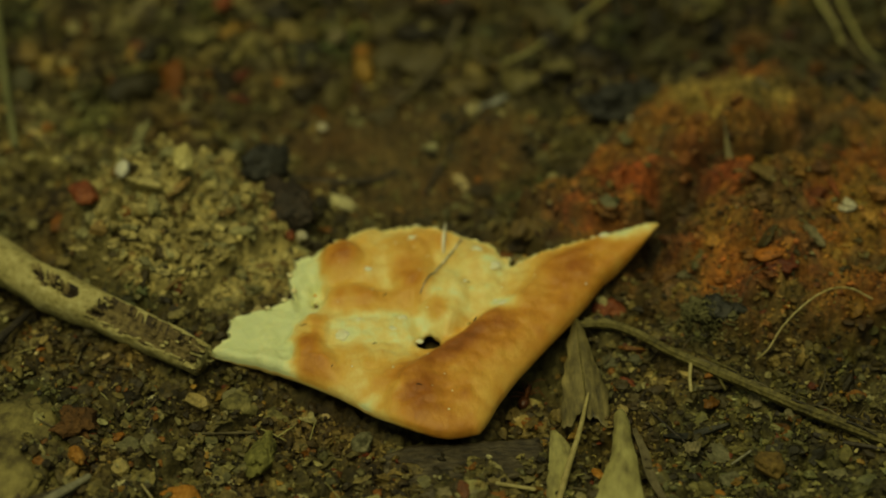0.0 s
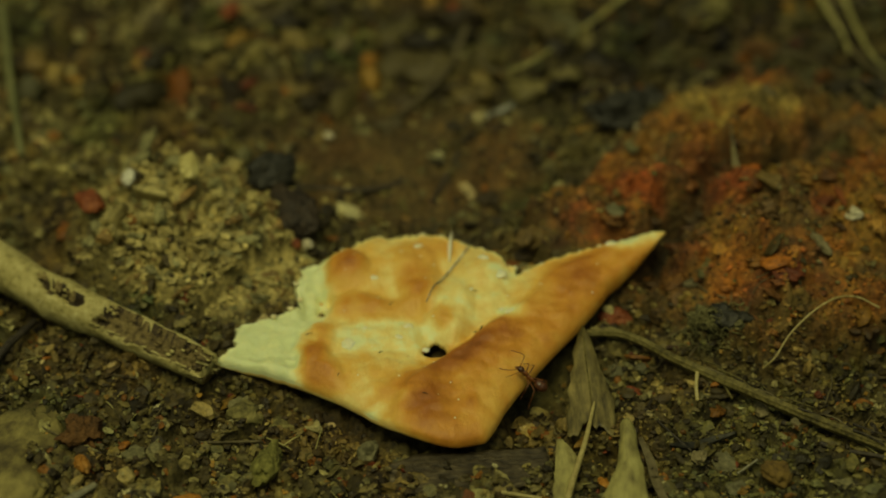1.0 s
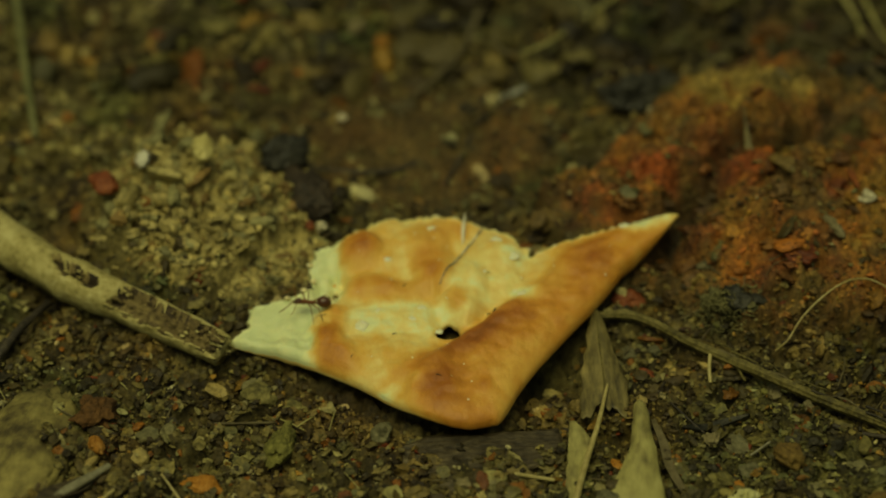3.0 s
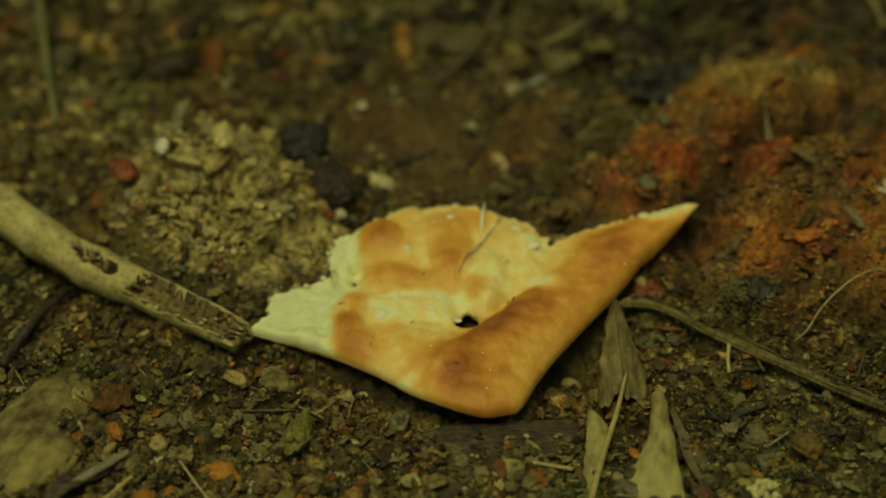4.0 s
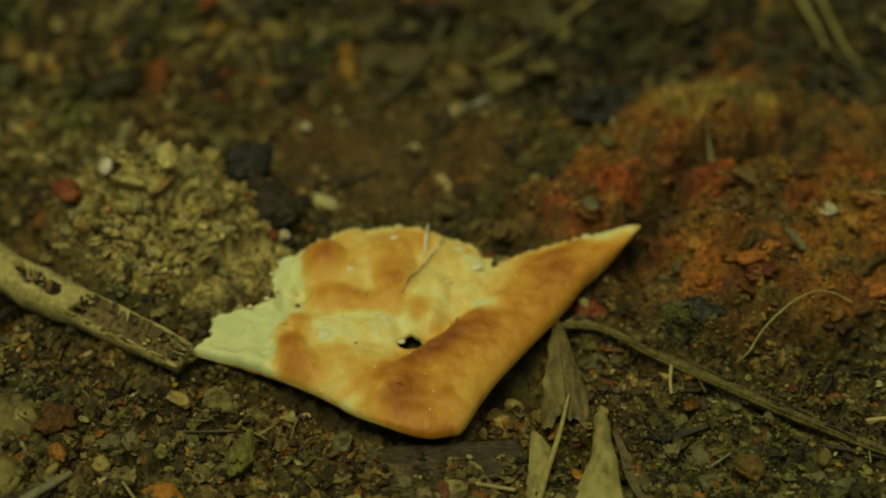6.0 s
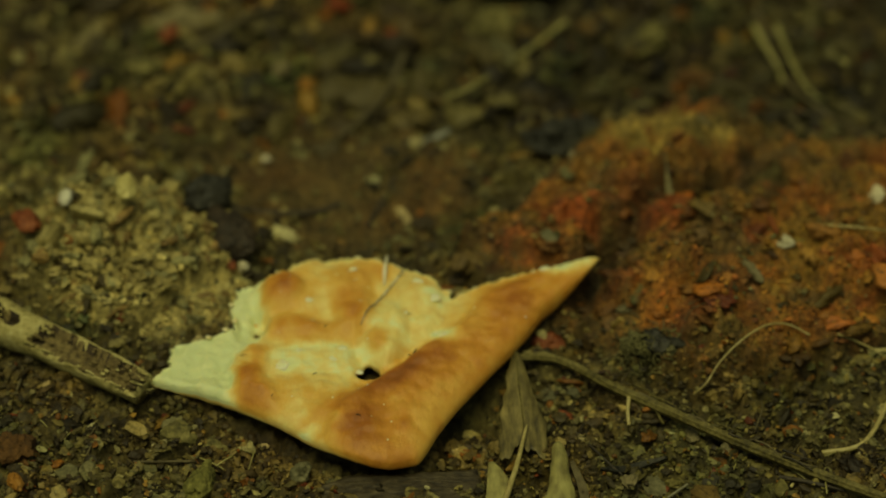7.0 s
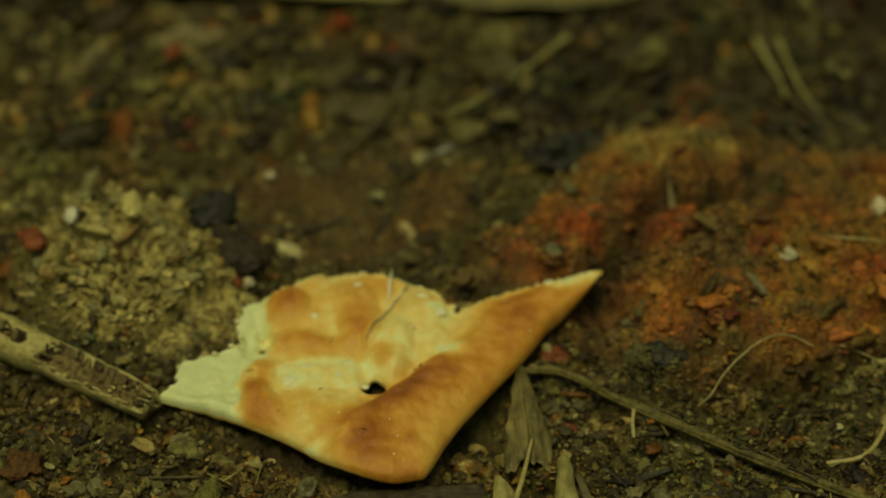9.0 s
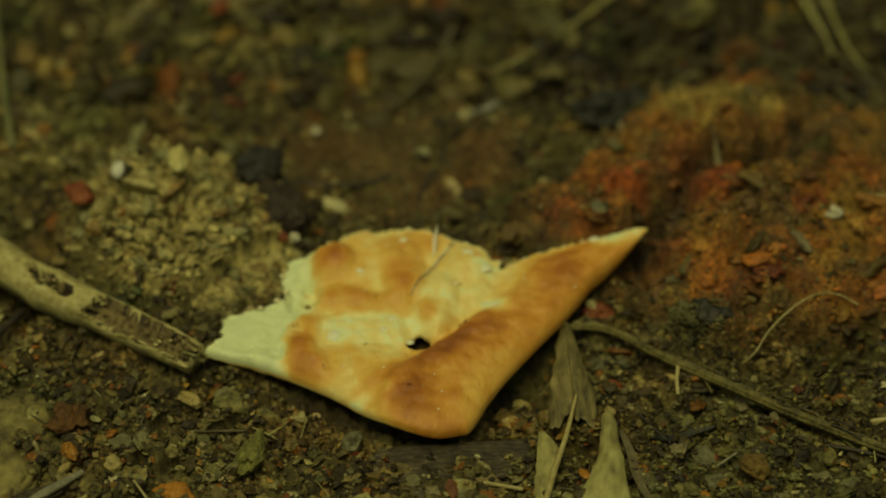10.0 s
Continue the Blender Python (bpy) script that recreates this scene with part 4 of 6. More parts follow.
    for k in range(30):
        u = rng.choice((rng.uniform(0.64, 0.98), rng.uniform(0.45, 0.55)))
        i = int(u * 149)
        a = 1.18 + rng.choice((-0.88, 0.88, -0.84, 0.9)) + rng.uniform(-0.08, 0.08)
        along = (line[min(i + 1, 149)] - line[i - 1]).normalized()
        side = along.cross(Vector((0, 0, 1))).normalized()
        up = side.cross(along)
        r = 2.65 - 0.75 * u ** 1.5
        q = line[i] + (side * math.cos(a) + up * math.sin(a)) * r * 0.97
        bm = bmesh.new()
        l = rng.uniform(0.3, 1.1)
        tube(bm, spline([q - along * l, q + up * 0.1, q + along * l * 0.8 + up * rng.uniform(0, 0.3)], 6), lambda w: 0.17 * (1 - 0.7 * w), 5, 0.5, k)
        part("splinter", bm, BARE_WOOD if k % 3 else ROTTEN, twig)
    return twig


# ---- sticks, straws and roots ----
def stick(name, label, category, line, radius, material, sides=9, rough=0.2, seed=0, group="", squash=1.0, nodes=()):
    """A stick with knots at the given fractions of its length."""
    ob = thing(name, label, category, group)
    bm = bmesh.new()
    count = max(len(line) * 9, 12)
    path = spline(line, count)
    tube(bm, path, lambda u: (radius(u) if callable(radius) else radius) * (1 + sum(0.45 * math.exp(-((u - k) / 0.018) ** 2) for k in nodes)), sides, rough, seed, squash, 0.13 if material is STICK else 0.0)
    part("stem", bm, material, ob)
    for k in nodes:
        q = path[int(k * (count - 1))]
        r = radius(k) if callable(radius) else radius
        bm = bmesh.new()
        lump(bm, r * 0.5, r * 0.5, r * 0.45, seed + 3, 2, 0.3, x=q.x + r * 0.5, y=q.y - r * 0.7, z=q.z + r * 0.3)
        part("knot", bm, STRAW, ob)
    return ob


def rest(points, r, sink=0.2):
    """Lay a stiff line on the ground: a straight fit above the ground's humps."""
    zs = [gz(x, y) for x, y in points]
    return [(x, y, 0.55 * z + 0.45 * sum(zs) / len(zs) + r * (1 - sink)) for (x, y), z in zip(points, zs)]


def build_sticks():
    stick("dry_stick", "thin weathered brown stick with a knot lying on soil", "stick",
          [(15.2, -15.2, 1.6), (19.9, -16.0, 2.0), (26.3, -20.8, 2.0), (33.5, -25.6, 2.0), (39.9, -29.7, 1.9), (47.9, -34.1, 1.6), (56, -38, 1.2)],
          lambda u: 0.42 + 0.16 * min(u * 2, 1) - 0.3 * max(u - 0.8, 0), STICK, 28, 0.22, 1, nodes=(0.115,))
    stick("dry_stick", "split strip of weathered brown stick on soil", "stick", rest([(28.5, -20.6), (35.3, -26.8), (41.1, -30.9), (47.7, -33.6), (54, -36)], 0.6),
          lambda u: 0.45 + 0.3 * u, STICK, 9, 0.35, 2)
    stick("dry_stick", "pale weathered stick lying on far soil", "stick", [(23.5, 51.3, 2.3), (19.4, 46.3, 2.0), (14.9, 41.4, 1.8), (10.3, 33.6, 4.0), (7.5, 33.8, 2.3)], lambda u: 0.3 - 0.1 * u, PALE_LEAF, 8, 0.25, 81)
    stick("root", "thin pale root bending in far soil", "root", [(7.5, 33.9, 2.2), (4.8, 34.5, 2.4), (3.8, 38.6, 2.3), (4.1, 44.9, 0.3)], 0.26, ROOT, 8, 0.25, 82)
    stick("root", "thin pale root over the mound's crest", "root", [(35.7, 38.4, 1.6), (39.9, 37.4, 2.8), (44.7, 35.3, 3.6), (49.2, 35.4, 1.1), (53.6, 25.4, 3.0)], 0.26, ROOT, 8, 0.25, 83)
    stick("grass_blade", "bleached dead grass blade on far soil", "grass", [(48.7, 52.8, 1.0), (49.9, 47.8, 0.9), (51.1, 44.5, 0.4), (51.3, 39.7, 0.9)], lambda u: 0.4 - 0.22 * u, PALE_LEAF, 8, 0.25, 84)
    stick("grass_blade", "bleached dead grass blade on far soil", "grass", [(51.6, 51.7, 1.8), (52.8, 44.8, 1.2), (54.0, 37.4, 2.1), (55.6, 35.1, 2.0)], lambda u: 0.32 - 0.18 * u, PALE_LEAF, 8, 0.25, 85)
    # added tube, coloured dark in place of the shade in a crack
    stick("root", "thin dark strip standing for a crack behind the mound", "root", [(40.9, 29.0, 4.2), (46.5, 30.8, 2.5), (52.0, 34.0, 0.5), (56.1, 32.8, 1.0)], 0.4, DARK_STICK, 8, 0.25, 86)
    stick("dry_stick", "short pale grey bit of stick on soil", "stick", rest([(4.0, 27.0), (6.3, 28.6), (8.6, 30.5)], 0.45), 0.42, GREY_FIBRE, 8, 0.2, 4)
    stick("root", "thin brown root bending over the soil", "root", laid([(3.4, 64), (3.1, 58.9), (2.3, 47.2), (-0.6, 34.6), (-6.2, 27.2), (-9, 24)], 0.9), lambda u: 0.5 - 0.25 * u, ROOT, 8, 0.25, 5)
    stick("root", "thin dark root in the soil", "root", laid([(2.6, 25.5), (1.0, 19.5), (-0.5, 15.0), (-2.2, 10.5)], 0.15), lambda u: 0.38 - 0.15 * u, DARK_STICK, 7, 0.3, 6)
    stick("root", "thin dark root in the soil", "root", laid([(-19, 13.5), (-12, 12.0), (-7, 13.5), (-3, 17)], 0.1), lambda u: 0.3, DARK_STICK, 7, 0.3, 16)
    stick("root", "pale weathered root crossing far soil", "root", laid([(56.5, 66), (57.1, 58.0), (58.1, 50.2), (59.7, 42.7)], 1.2), 0.4, PALE_LEAF, 8, 0.2, 7)
    stick("root", "pale weathered root crossing far soil", "root", laid([(48.6, 64), (49.2, 56.3), (50.4, 48.1), (52.0, 41.7), (54.5, 35.1), (59.8, 31.0), (65.8, 28.0)], 1.0), lambda u: 0.45 - 0.2 * u, ROOT, 8, 0.35, 8)
    stick("root", "thin pale root on the red mound", "root", laid([(36.0, 36.5), (42, 37.0), (47.0, 35.0), (52, 30)], 0.5), 0.35, ROOT, 7, 0.2, 9)
    stick("rootlet", "fine pale rootlet arching over red clay", "root", [(35.0, -20.9, 1.3), (36.4, -20.5, 2.7), (38.1, -18.2, 4.0), (40.6, -16.4, 5.7), (43.4, -14.4, 6.1), (46.0, -13.6, 5.6), (48.4, -15.2, 5.4)], 0.11, STRAW, 6, 0.1, 10)
    stick("rootlet", "fine pale rootlet on red clay", "root", laid([(50.3, 0.0), (55.8, -0.4), (60, 0.6), (64, 1.3)], 0.9), 0.13, STRAW, 6, 0.1, 11)
    stick("rootlet", "fine pale rootlet on soil", "root", laid([(51.6, -14.5), (55.6, -14.6), (60.5, -15.2)], 0.9), 0.13, STRAW, 6, 0.1, 12)
    stick("root", "pale curling root on soil beyond the stick", "root", laid([(58.7, -15.3), (56.4, -22.9), (53.2, -28.0), (48.8, -28.7)], 0.8), 0.3, STRAW, 7, 0.15, 32)
    stick("root", "thin brown root arching over far soil", "root", laid([(-14, 57), (-18.6, 51.7), (-22.9, 47.4), (-26.5, 45.4)], 1.4), 0.45, ROOT, 7, 0.2, 33)
    stick("straw", "pale bit of straw on soil", "straw", rest([(55.4, -14.6), (61.5, -13.0)], 0.3, -1.5), 0.3, STRAW, 7, 0.1, 34, "straws on the soil")
    stick("stalk", "faded green grass stalk leaning over soil", "grass stalk", [(-58.5, 47, 3.2), (-57.1, 40.7, 3.0), (-55.0, 29.8, 2.6), (-52.2, 16.8, 2.2)], lambda u: 0.58 - 0.12 * u, GREEN_STALK, 9, 0.06, 13)
    stick("dark_stick", "short black rotten stick on soil", "stick", rest([(-53.3, -25.2), (-50.4, -18.6), (-47.6, -11.5)], 0.9, -0.6), lambda u: 0.6 - 0.15 * u, DARK_STICK, 9, 0.3, 14)
    stick("root", "thin black root curling over soil", "root", laid([(27.6, -20.6), (23.4, -22.6), (22.2, -26.0), (24.3, -30.4), (26.5, -32.4)], 0.5), lambda u: 0.26 - 0.16 * u, DARK_STICK, 7, 0.4, 44)
    stick("root", "thin black root along the dry stick", "root", laid([(36.6, -28.6), (41.5, -32.0), (46.5, -34.6), (50.5, -35.6)], 0.6), lambda u: 0.4 - 0.2 * u, DARK_STICK, 7, 0.4, 45)
    # loose strands of bark along the stick
    rng = random.Random(50)
    for k in range(11):
        x = rng.uniform(22, 46)
        y = -16.0 - (x - 19.9) * 0.66 + rng.uniform(-0.6, 0.9)
        l, off = rng.uniform(2.0, 4.5), rng.uniform(-0.9, 0.9)
        stick("bark_strand", "thin strand of bark peeling from the dry stick", "bark strand", [(x, y, 2.45), (x + l * 0.4, y - l * 0.28, 2.6), (x + l * 0.83, y - l * 0.56 + off, 2.3)],
              lambda u: 0.15 - 0.09 * u, ROOT if k % 3 == 0 else STICK if k % 3 == 1 else DARK_STICK, 6, 0.3, 60 + k, "strands along the stick")
    # straws
    stick("straw", "long pale dry straw leaning on leaf scraps", "straw", [(16.0, -27.4, 2.3), (15.7, -28.8, 2.3), (14.7, -33.6, 2.0), (12.9, -40.5, 1.7), (11.1, -49.0, 1.5), (10.2, -53.0, 1.3)], lambda u: 0.13 + 0.24 * min(u * 1.6, 1), STRAW, 9, 0.05, 20, "straws on the soil")
    stick("straw", "short pale bit of straw on soil", "straw", rest([(5.6, -39.8), (9.9, -39.7)], 0.28, -2.0), 0.24, STRAW, 7, 0.05, 21, "straws on the soil")
    stick("straw", "short pale bit of straw standing in soil", "straw", [(27.5, -25.6, gz(27.5, -25.6)), (27.4, -24.2, 1.5), (27.6, -22.4, 2.2)], 0.24, STRAW, 7, 0.05, 22, "straws on the soil")
    stick("straw", "greyish split straw on soil", "straw", rest([(-43.5, -46.6), (-40.6, -43.6), (-37.5, -40.6)], 0.4, -2.5), lambda u: 0.35 + 0.25 * math.sin(math.pi * u), GREY_STRAW, 8, 0.2, 23, "straws on the soil", 0.6)
    stick("straw", "short pale bit of straw on soil", "straw", rest([(-39.6, -47.6), (-36.8, -43.8)], 0.35, -2.0), 0.22, STRAW, 7, 0.1, 24, "straws on the soil")
    stick("straw", "thin long pale straw on soil", "straw", rest([(-32.0, -41.4), (-27.9, -46.6), (-23.4, -52.4)], 0.28, -2.5), 0.13, STRAW, 7, 0.1, 25, "straws on the soil")
    stick("straw", "pale straw lying across another", "straw", rest([(-31.2, -49.2), (-24.0, -47.6)], 0.5, -2.2), lambda u: 0.11 + 0.12 * u, STRAW, 7, 0.1, 26, "straws on the soil")
    stick("straw", "curled pale straw on soil", "straw", laid([(-30.0, -49.6), (-28.2, -50.2), (-26.6, -51.6), (-25.4, -53.8)], 0.9), 0.14, STRAW, 7, 0.1, 27, "straws on the soil")
    stick("straw", "short brown straw on soil", "straw", rest([(-27.6, -31.2), (-20.5, -30.6)], 0.2), 0.16, ROOT, 6, 0.1, 28, "straws on the soil")
    stick("straw", "short pale bit of straw on soil", "straw", rest([(31.2, -35.8), (33.5, -34.0)], 0.25, -1.5), 0.16, GREY_STRAW, 6, 0.1, 29, "straws on the soil")
    stick("straw", "thin brown straw fork beside the stick", "straw", laid([(26.8, -21.6), (29.6, -23.2), (31.4, -25.2)], 0.9), 0.16, STICK, 6, 0.1, 30, "straws on the soil")
    stick("straw", "short pale bit of straw on soil", "straw", rest([(-58, -47), (-56, -50)], 0.25), 0.26, STRAW, 6, 0.1, 31, "straws on the soil")


# ---- scraps of dry leaf and wood ----
def scrap(name, label, category, points, width, material, lift=0.5, thick=0.16, curl=0.0, ragged=0.25, seed=0, group="", cup=0.0, vein=None):
    ob = thing(name, label, category, group)
    line = spline([(x, y, z if z is not None else gz(x, y) + lift) for x, y, z in points], 40)
    bm = bmesh.new()
    blade(bm, line, width, thick, curl, ragged, seed, 12, cup)
    part("blade", bm, material, ob)
    if vein:
        bm = bmesh.new()
        tube(bm, [q + Vector((0, 0, thick * 0.5 + cup)) for q in line], lambda u: 0.16 - 0.08 * u, 6)
        part("midrib", bm, vein, ob)
    return ob


def torn_leaf(label, stations, material, ragged, cup, seed, group, notch=None, vein=None):
    """A torn piece of leaf: stations of y, left rim, right rim and height; ragged ends, with a notch (place, width, depth) in the last."""
    ob = thing("leaf_scrap", label, "leaf", group)
    rows, across, thick = 44, 18, 0.18
    line = spline([(l, r, z) for _, l, r, z in stations], rows)
    ys = spline([(y, 0, 0) for y, *_ in stations], rows)
    bm, top, low = bmesh.new(), [], []
    for k in range(rows):
        u = k / (rows - 1)
        l, r, z = line[k]
        l += ragged * 0.35 * noise.noise(Vector((u * 9, seed, 1))) + 0.12 * noise.noise(Vector((u * 31, seed, 2)))
        r += ragged * 0.35 * noise.noise(Vector((u * 8, seed, 5))) + 0.12 * noise.noise(Vector((u * 29, seed, 6)))
        a, b = [], []
        for i in range(across + 1):
            v = i / across
            end = u ** 5 * ragged * (noise.noise(Vector((v * 3.5, seed, 8))) + 0.5 * noise.noise(Vector((v * 11, seed, 9))))
            if notch:
                end += u ** 5 * notch[2] * math.exp(-((v - notch[0]) / notch[1]) ** 2)
            h = cup * (1 - (2 * v - 1) ** 2) + 0.10 * noise.noise(Vector((v * 5, u * 7, seed))) + 0.035 * math.cos(v * 46)
            q = Vector((l + (r - l) * v, ys[k].x + end, z + h))
            a.append(bm.verts.new(q + Vector((0, 0, thick / 2))))
            b.append(bm.verts.new(q - Vector((0, 0, thick / 2))))
        top.append(a)
        low.append(b)
    for k in range(rows - 1):
        for i in range(across):
            bm.faces.new((top[k][i], top[k][i + 1], top[k + 1][i + 1], top[k + 1][i]))
            bm.faces.new((low[k][i], low[k + 1][i], low[k + 1][i + 1], low[k][i + 1]))
        bm.faces.new((top[k][0], top[k + 1][0], low[k + 1][0], low[k][0]))
        bm.faces.new((top[k][across], low[k][across], low[k + 1][across], top[k + 1][across]))
    for k in (0, rows - 1):
        for i in range(across):
            bm.faces.new((top[k][i], low[k][i], low[k][i + 1], top[k][i + 1]))
    part("blade", bm, material, ob)
    if vein:
        bm = bmesh.new()
        tube(bm, [Vector(((line[k].x + line[k].y) / 2, ys[k].x, line[k].z + cup + 0.1)) for k in range(0, rows - 8)], lambda u: 0.13 - 0.06 * u, 6)
        part("midrib", bm, vein, ob)
    return ob


def build_flakes():
    """Curled flakes of old leaf in the soil before the wood chip."""
    rng = random.Random(61)
    for k in range(22):
        x, y = (rng.uniform(-4, 11), rng.uniform(-53, -41)) if k < 15 else (rng.uniform(-26, 34), rng.uniform(-54, -38))
        if 9.5 < x < 22.5:
            x -= 14
        turn, l = rng.uniform(0, 6.28), rng.uniform(0.9, 2.0)
        c, s = math.cos(turn) * l, math.sin(turn) * l
        wide = l * rng.uniform(0.45, 0.8)
        scrap("leaf_flake", "small curled olive flake of old leaf in soil", "leaf", [(x - c, y - s, gz(x, y) + rng.uniform(0.2, 0.7)), (x, y, gz(x, y) + 0.75), (x + c, y + s, gz(x, y) + rng.uniform(0.2, 0.8))],
              lambda u: 0.1 + wide * math.sin(math.pi * (0.06 + 0.88 * u)) ** 0.7, FLAKE if k % 4 else SHEATH, thick=0.16, curl=rng.uniform(-0.2, 0.25), ragged=0.35, seed=k + 20, group="leaf flakes in the soil")


def build_scraps():
    build_flakes()
    g = "dry leaf scraps"
    torn_leaf("pointed grey-brown scrap of dry leaf on soil", ((-14.4, 14.8, 15.2, 1.9), (-17.1, 14.3, 16.0, 1.9), (-21.0, 13.7, 16.9, 1.7), (-24.6, 13.3, 17.8, 1.5), (-28.3, 13.0, 18.3, 1.3), (-31.4, 12.9, 18.1, 1.1)),
              DRY_LEAF, 1.3, 0.5, 1, g, notch=(0.45, 0.12, 1.9), vein=STICK)
    torn_leaf("narrow tan scrap of dry leaf under a straw", ((-32.0, 11.7, 12.4, 0.9), (-35.0, 11.5, 14.1, 0.8), (-38.0, 11.3, 13.5, 0.7), (-41.0, 11.1, 12.7, 0.6), (-45.0, 11.4, 12.7, 0.5), (-51.0, 11.6, 12.5, 0.3)),
              SHEATH, 0.6, 0.2, 2, g)
    torn_leaf("bleached tan scrap of dry leaf sheath with brown stains", ((-30.4, 18.7, 20.0, 1.9), (-32.8, 18.5, 20.4, 1.8), (-36.4, 18.1, 20.8, 1.6), (-39.0, 17.2, 21.0, 1.5), (-42.4, 15.9, 21.4, 1.3),
              (-44.1, 15.4, 21.5, 1.2), (-45.5, 16.3, 21.6, 1.1), (-48.3, 16.8, 21.7, 1.0), (-54.0, 17.5, 21.8, 0.8)), SHEATH, 0.5, 0.8, 3, g)
    scrap("leaf_scrap", "brown curled scrap of dry leaf beside soil crumbs", "leaf", [(20.8, -31.5, 0.8), (21.8, -35.5, 0.7), (22.6, -40.0, 0.6), (24.5, -44, 0.3)],
          lambda u: 0.2 + 0.3 * math.sin(math.pi * u), ROOT, thick=0.2, curl=0.4, ragged=0.3, seed=4, group=g)
    scrap("leaf_strip", "pale yellow-green strip of dead leaf on far soil", "leaf", [(-84, 67.4, 3.0), (-50, 66.2, 2.8), (-20, 65.8, 3.0), (2, 65.6, 2.4)],
          lambda u: 6.0 + 0.5 * math.sin(u * 9), YELLOW_LEAF, thick=0.5, curl=0.0, ragged=0.06, seed=5, group=g, cup=0.8)
    scrap("leaf_strip", "yellowish dead leaf half buried in far soil", "leaf", [(2, 66, 2.4), (14, 63.5, 2.2), (26, 63.5, 2.0), (38, 66, 1.4)],
          lambda u: 5.6 * math.sin(math.pi * (0.12 + 0.8 * u)), FLAKE, thick=0.4, curl=0.02, ragged=0.35, seed=6, group=g, cup=0.6)
    scrap("wood_chip", "flat dark brown fibrous wood chip under the cracker's corner", "wood chip", [(-6.4, -36.4, -0.7), (-1.5, -36.2, -0.5), (4.0, -36.0, -0.35), (11.0, -34.5, -0.3)],
          lambda u: 1.2 + 2.2 * math.sin(math.pi * (0.15 + 0.7 * u)), BROWN_CHIP, thick=0.7, curl=0.03, ragged=0.3, seed=7)
    scrap("wood_chip", "dark sliver of rotten wood on soil", "wood chip", [(24.0, -32.6, None), (27.0, -31.3, None), (31.5, -30.0, None)],
          lambda u: 0.15 + 0.4 * math.sin(math.pi * u), DARK_LUMP, 0.5, 0.35, 0.05, 0.7, 8)
    scrap("wood_chip", "dark sliver of bark on soil", "wood chip", [(-8.5, -45.5, None), (-4.0, -43.4, None), (0.0, -40.8, None)],
          lambda u: 0.3 + 1.1 * math.sin(math.pi * u), BROWN_CHIP, 0.3, 0.4, 0.05, 0.3, 9)
    scrap("bark_strip", "dark strip of bark along a pale stone", "bark", [(-46.2, -49.6, None), (-43.8, -46.8, None), (-40.8, -43.2, None), (-38.6, -41.4, None)],
          lambda u: 0.35 + 0.75 * math.sin(math.pi * u), BROWN_CHIP, 0.9, 0.4, 0.1, 0.4, 14)
    scrap("wood_chip", "olive splinter lying on red clay", "wood chip", [(33.5, 12.5, None), (34.0, 8.0, None), (34.7, 4.0, None)],
          lambda u: 0.08 + 0.8 * u ** 1.2 * (1 if u < 0.85 else 1 - ((u - 0.85) / 0.15) ** 2 * 0.6), DRY_LEAF, 0.45, 0.3, 0.0, 0.4, 10)
    scrap("leaf_scrap", "ochre scrap of dry leaf half buried in the red mound", "leaf", [(31.5, 27.5, None), (35.1, 23.0, None), (39.2, 18.5, None)],
          lambda u: 0.6 + 2.6 * math.sin(math.pi * u), ROOT, 0.4, 0.25, 0.02, 0.6, 11, g)
    scrap("leaf_scrap", "dark olive scrap of leaf on soil", "leaf", [(-44, 43, None), (-40.5, 46.5, None), (-37.5, 51, None)],
          lambda u: 0.3 + 1.3 * math.sin(math.pi * u), DRY_LEAF, 0.8, 0.25, 0.1, 0.3, 12, g)


YELLOW_LEAF = surface("yellowed_leaf", [(0.149, 0.130, 0.043), (0.236, 0.211, 0.074), (0.285, 0.260, 0.112)], 2.2, 0.6, 0.15, gloss=0.35)


# ---- single stones and clods ----
def pebble(label, material, x, y, sx, sy, sz, seed, turn=0.0, level=3, rough=0.22, name="pebble", category="pebble", lift=0.0, sink=0.35):
    bm = bmesh.new()
    lump(bm, sx, sy, sz, seed, level, rough)
    return lone(name, bm, material, label, category, "pebbles on the soil" if name == "pebble" else "", x, y, gz(x, y) + sz * (1 - 2 * sink) + lift, turn)


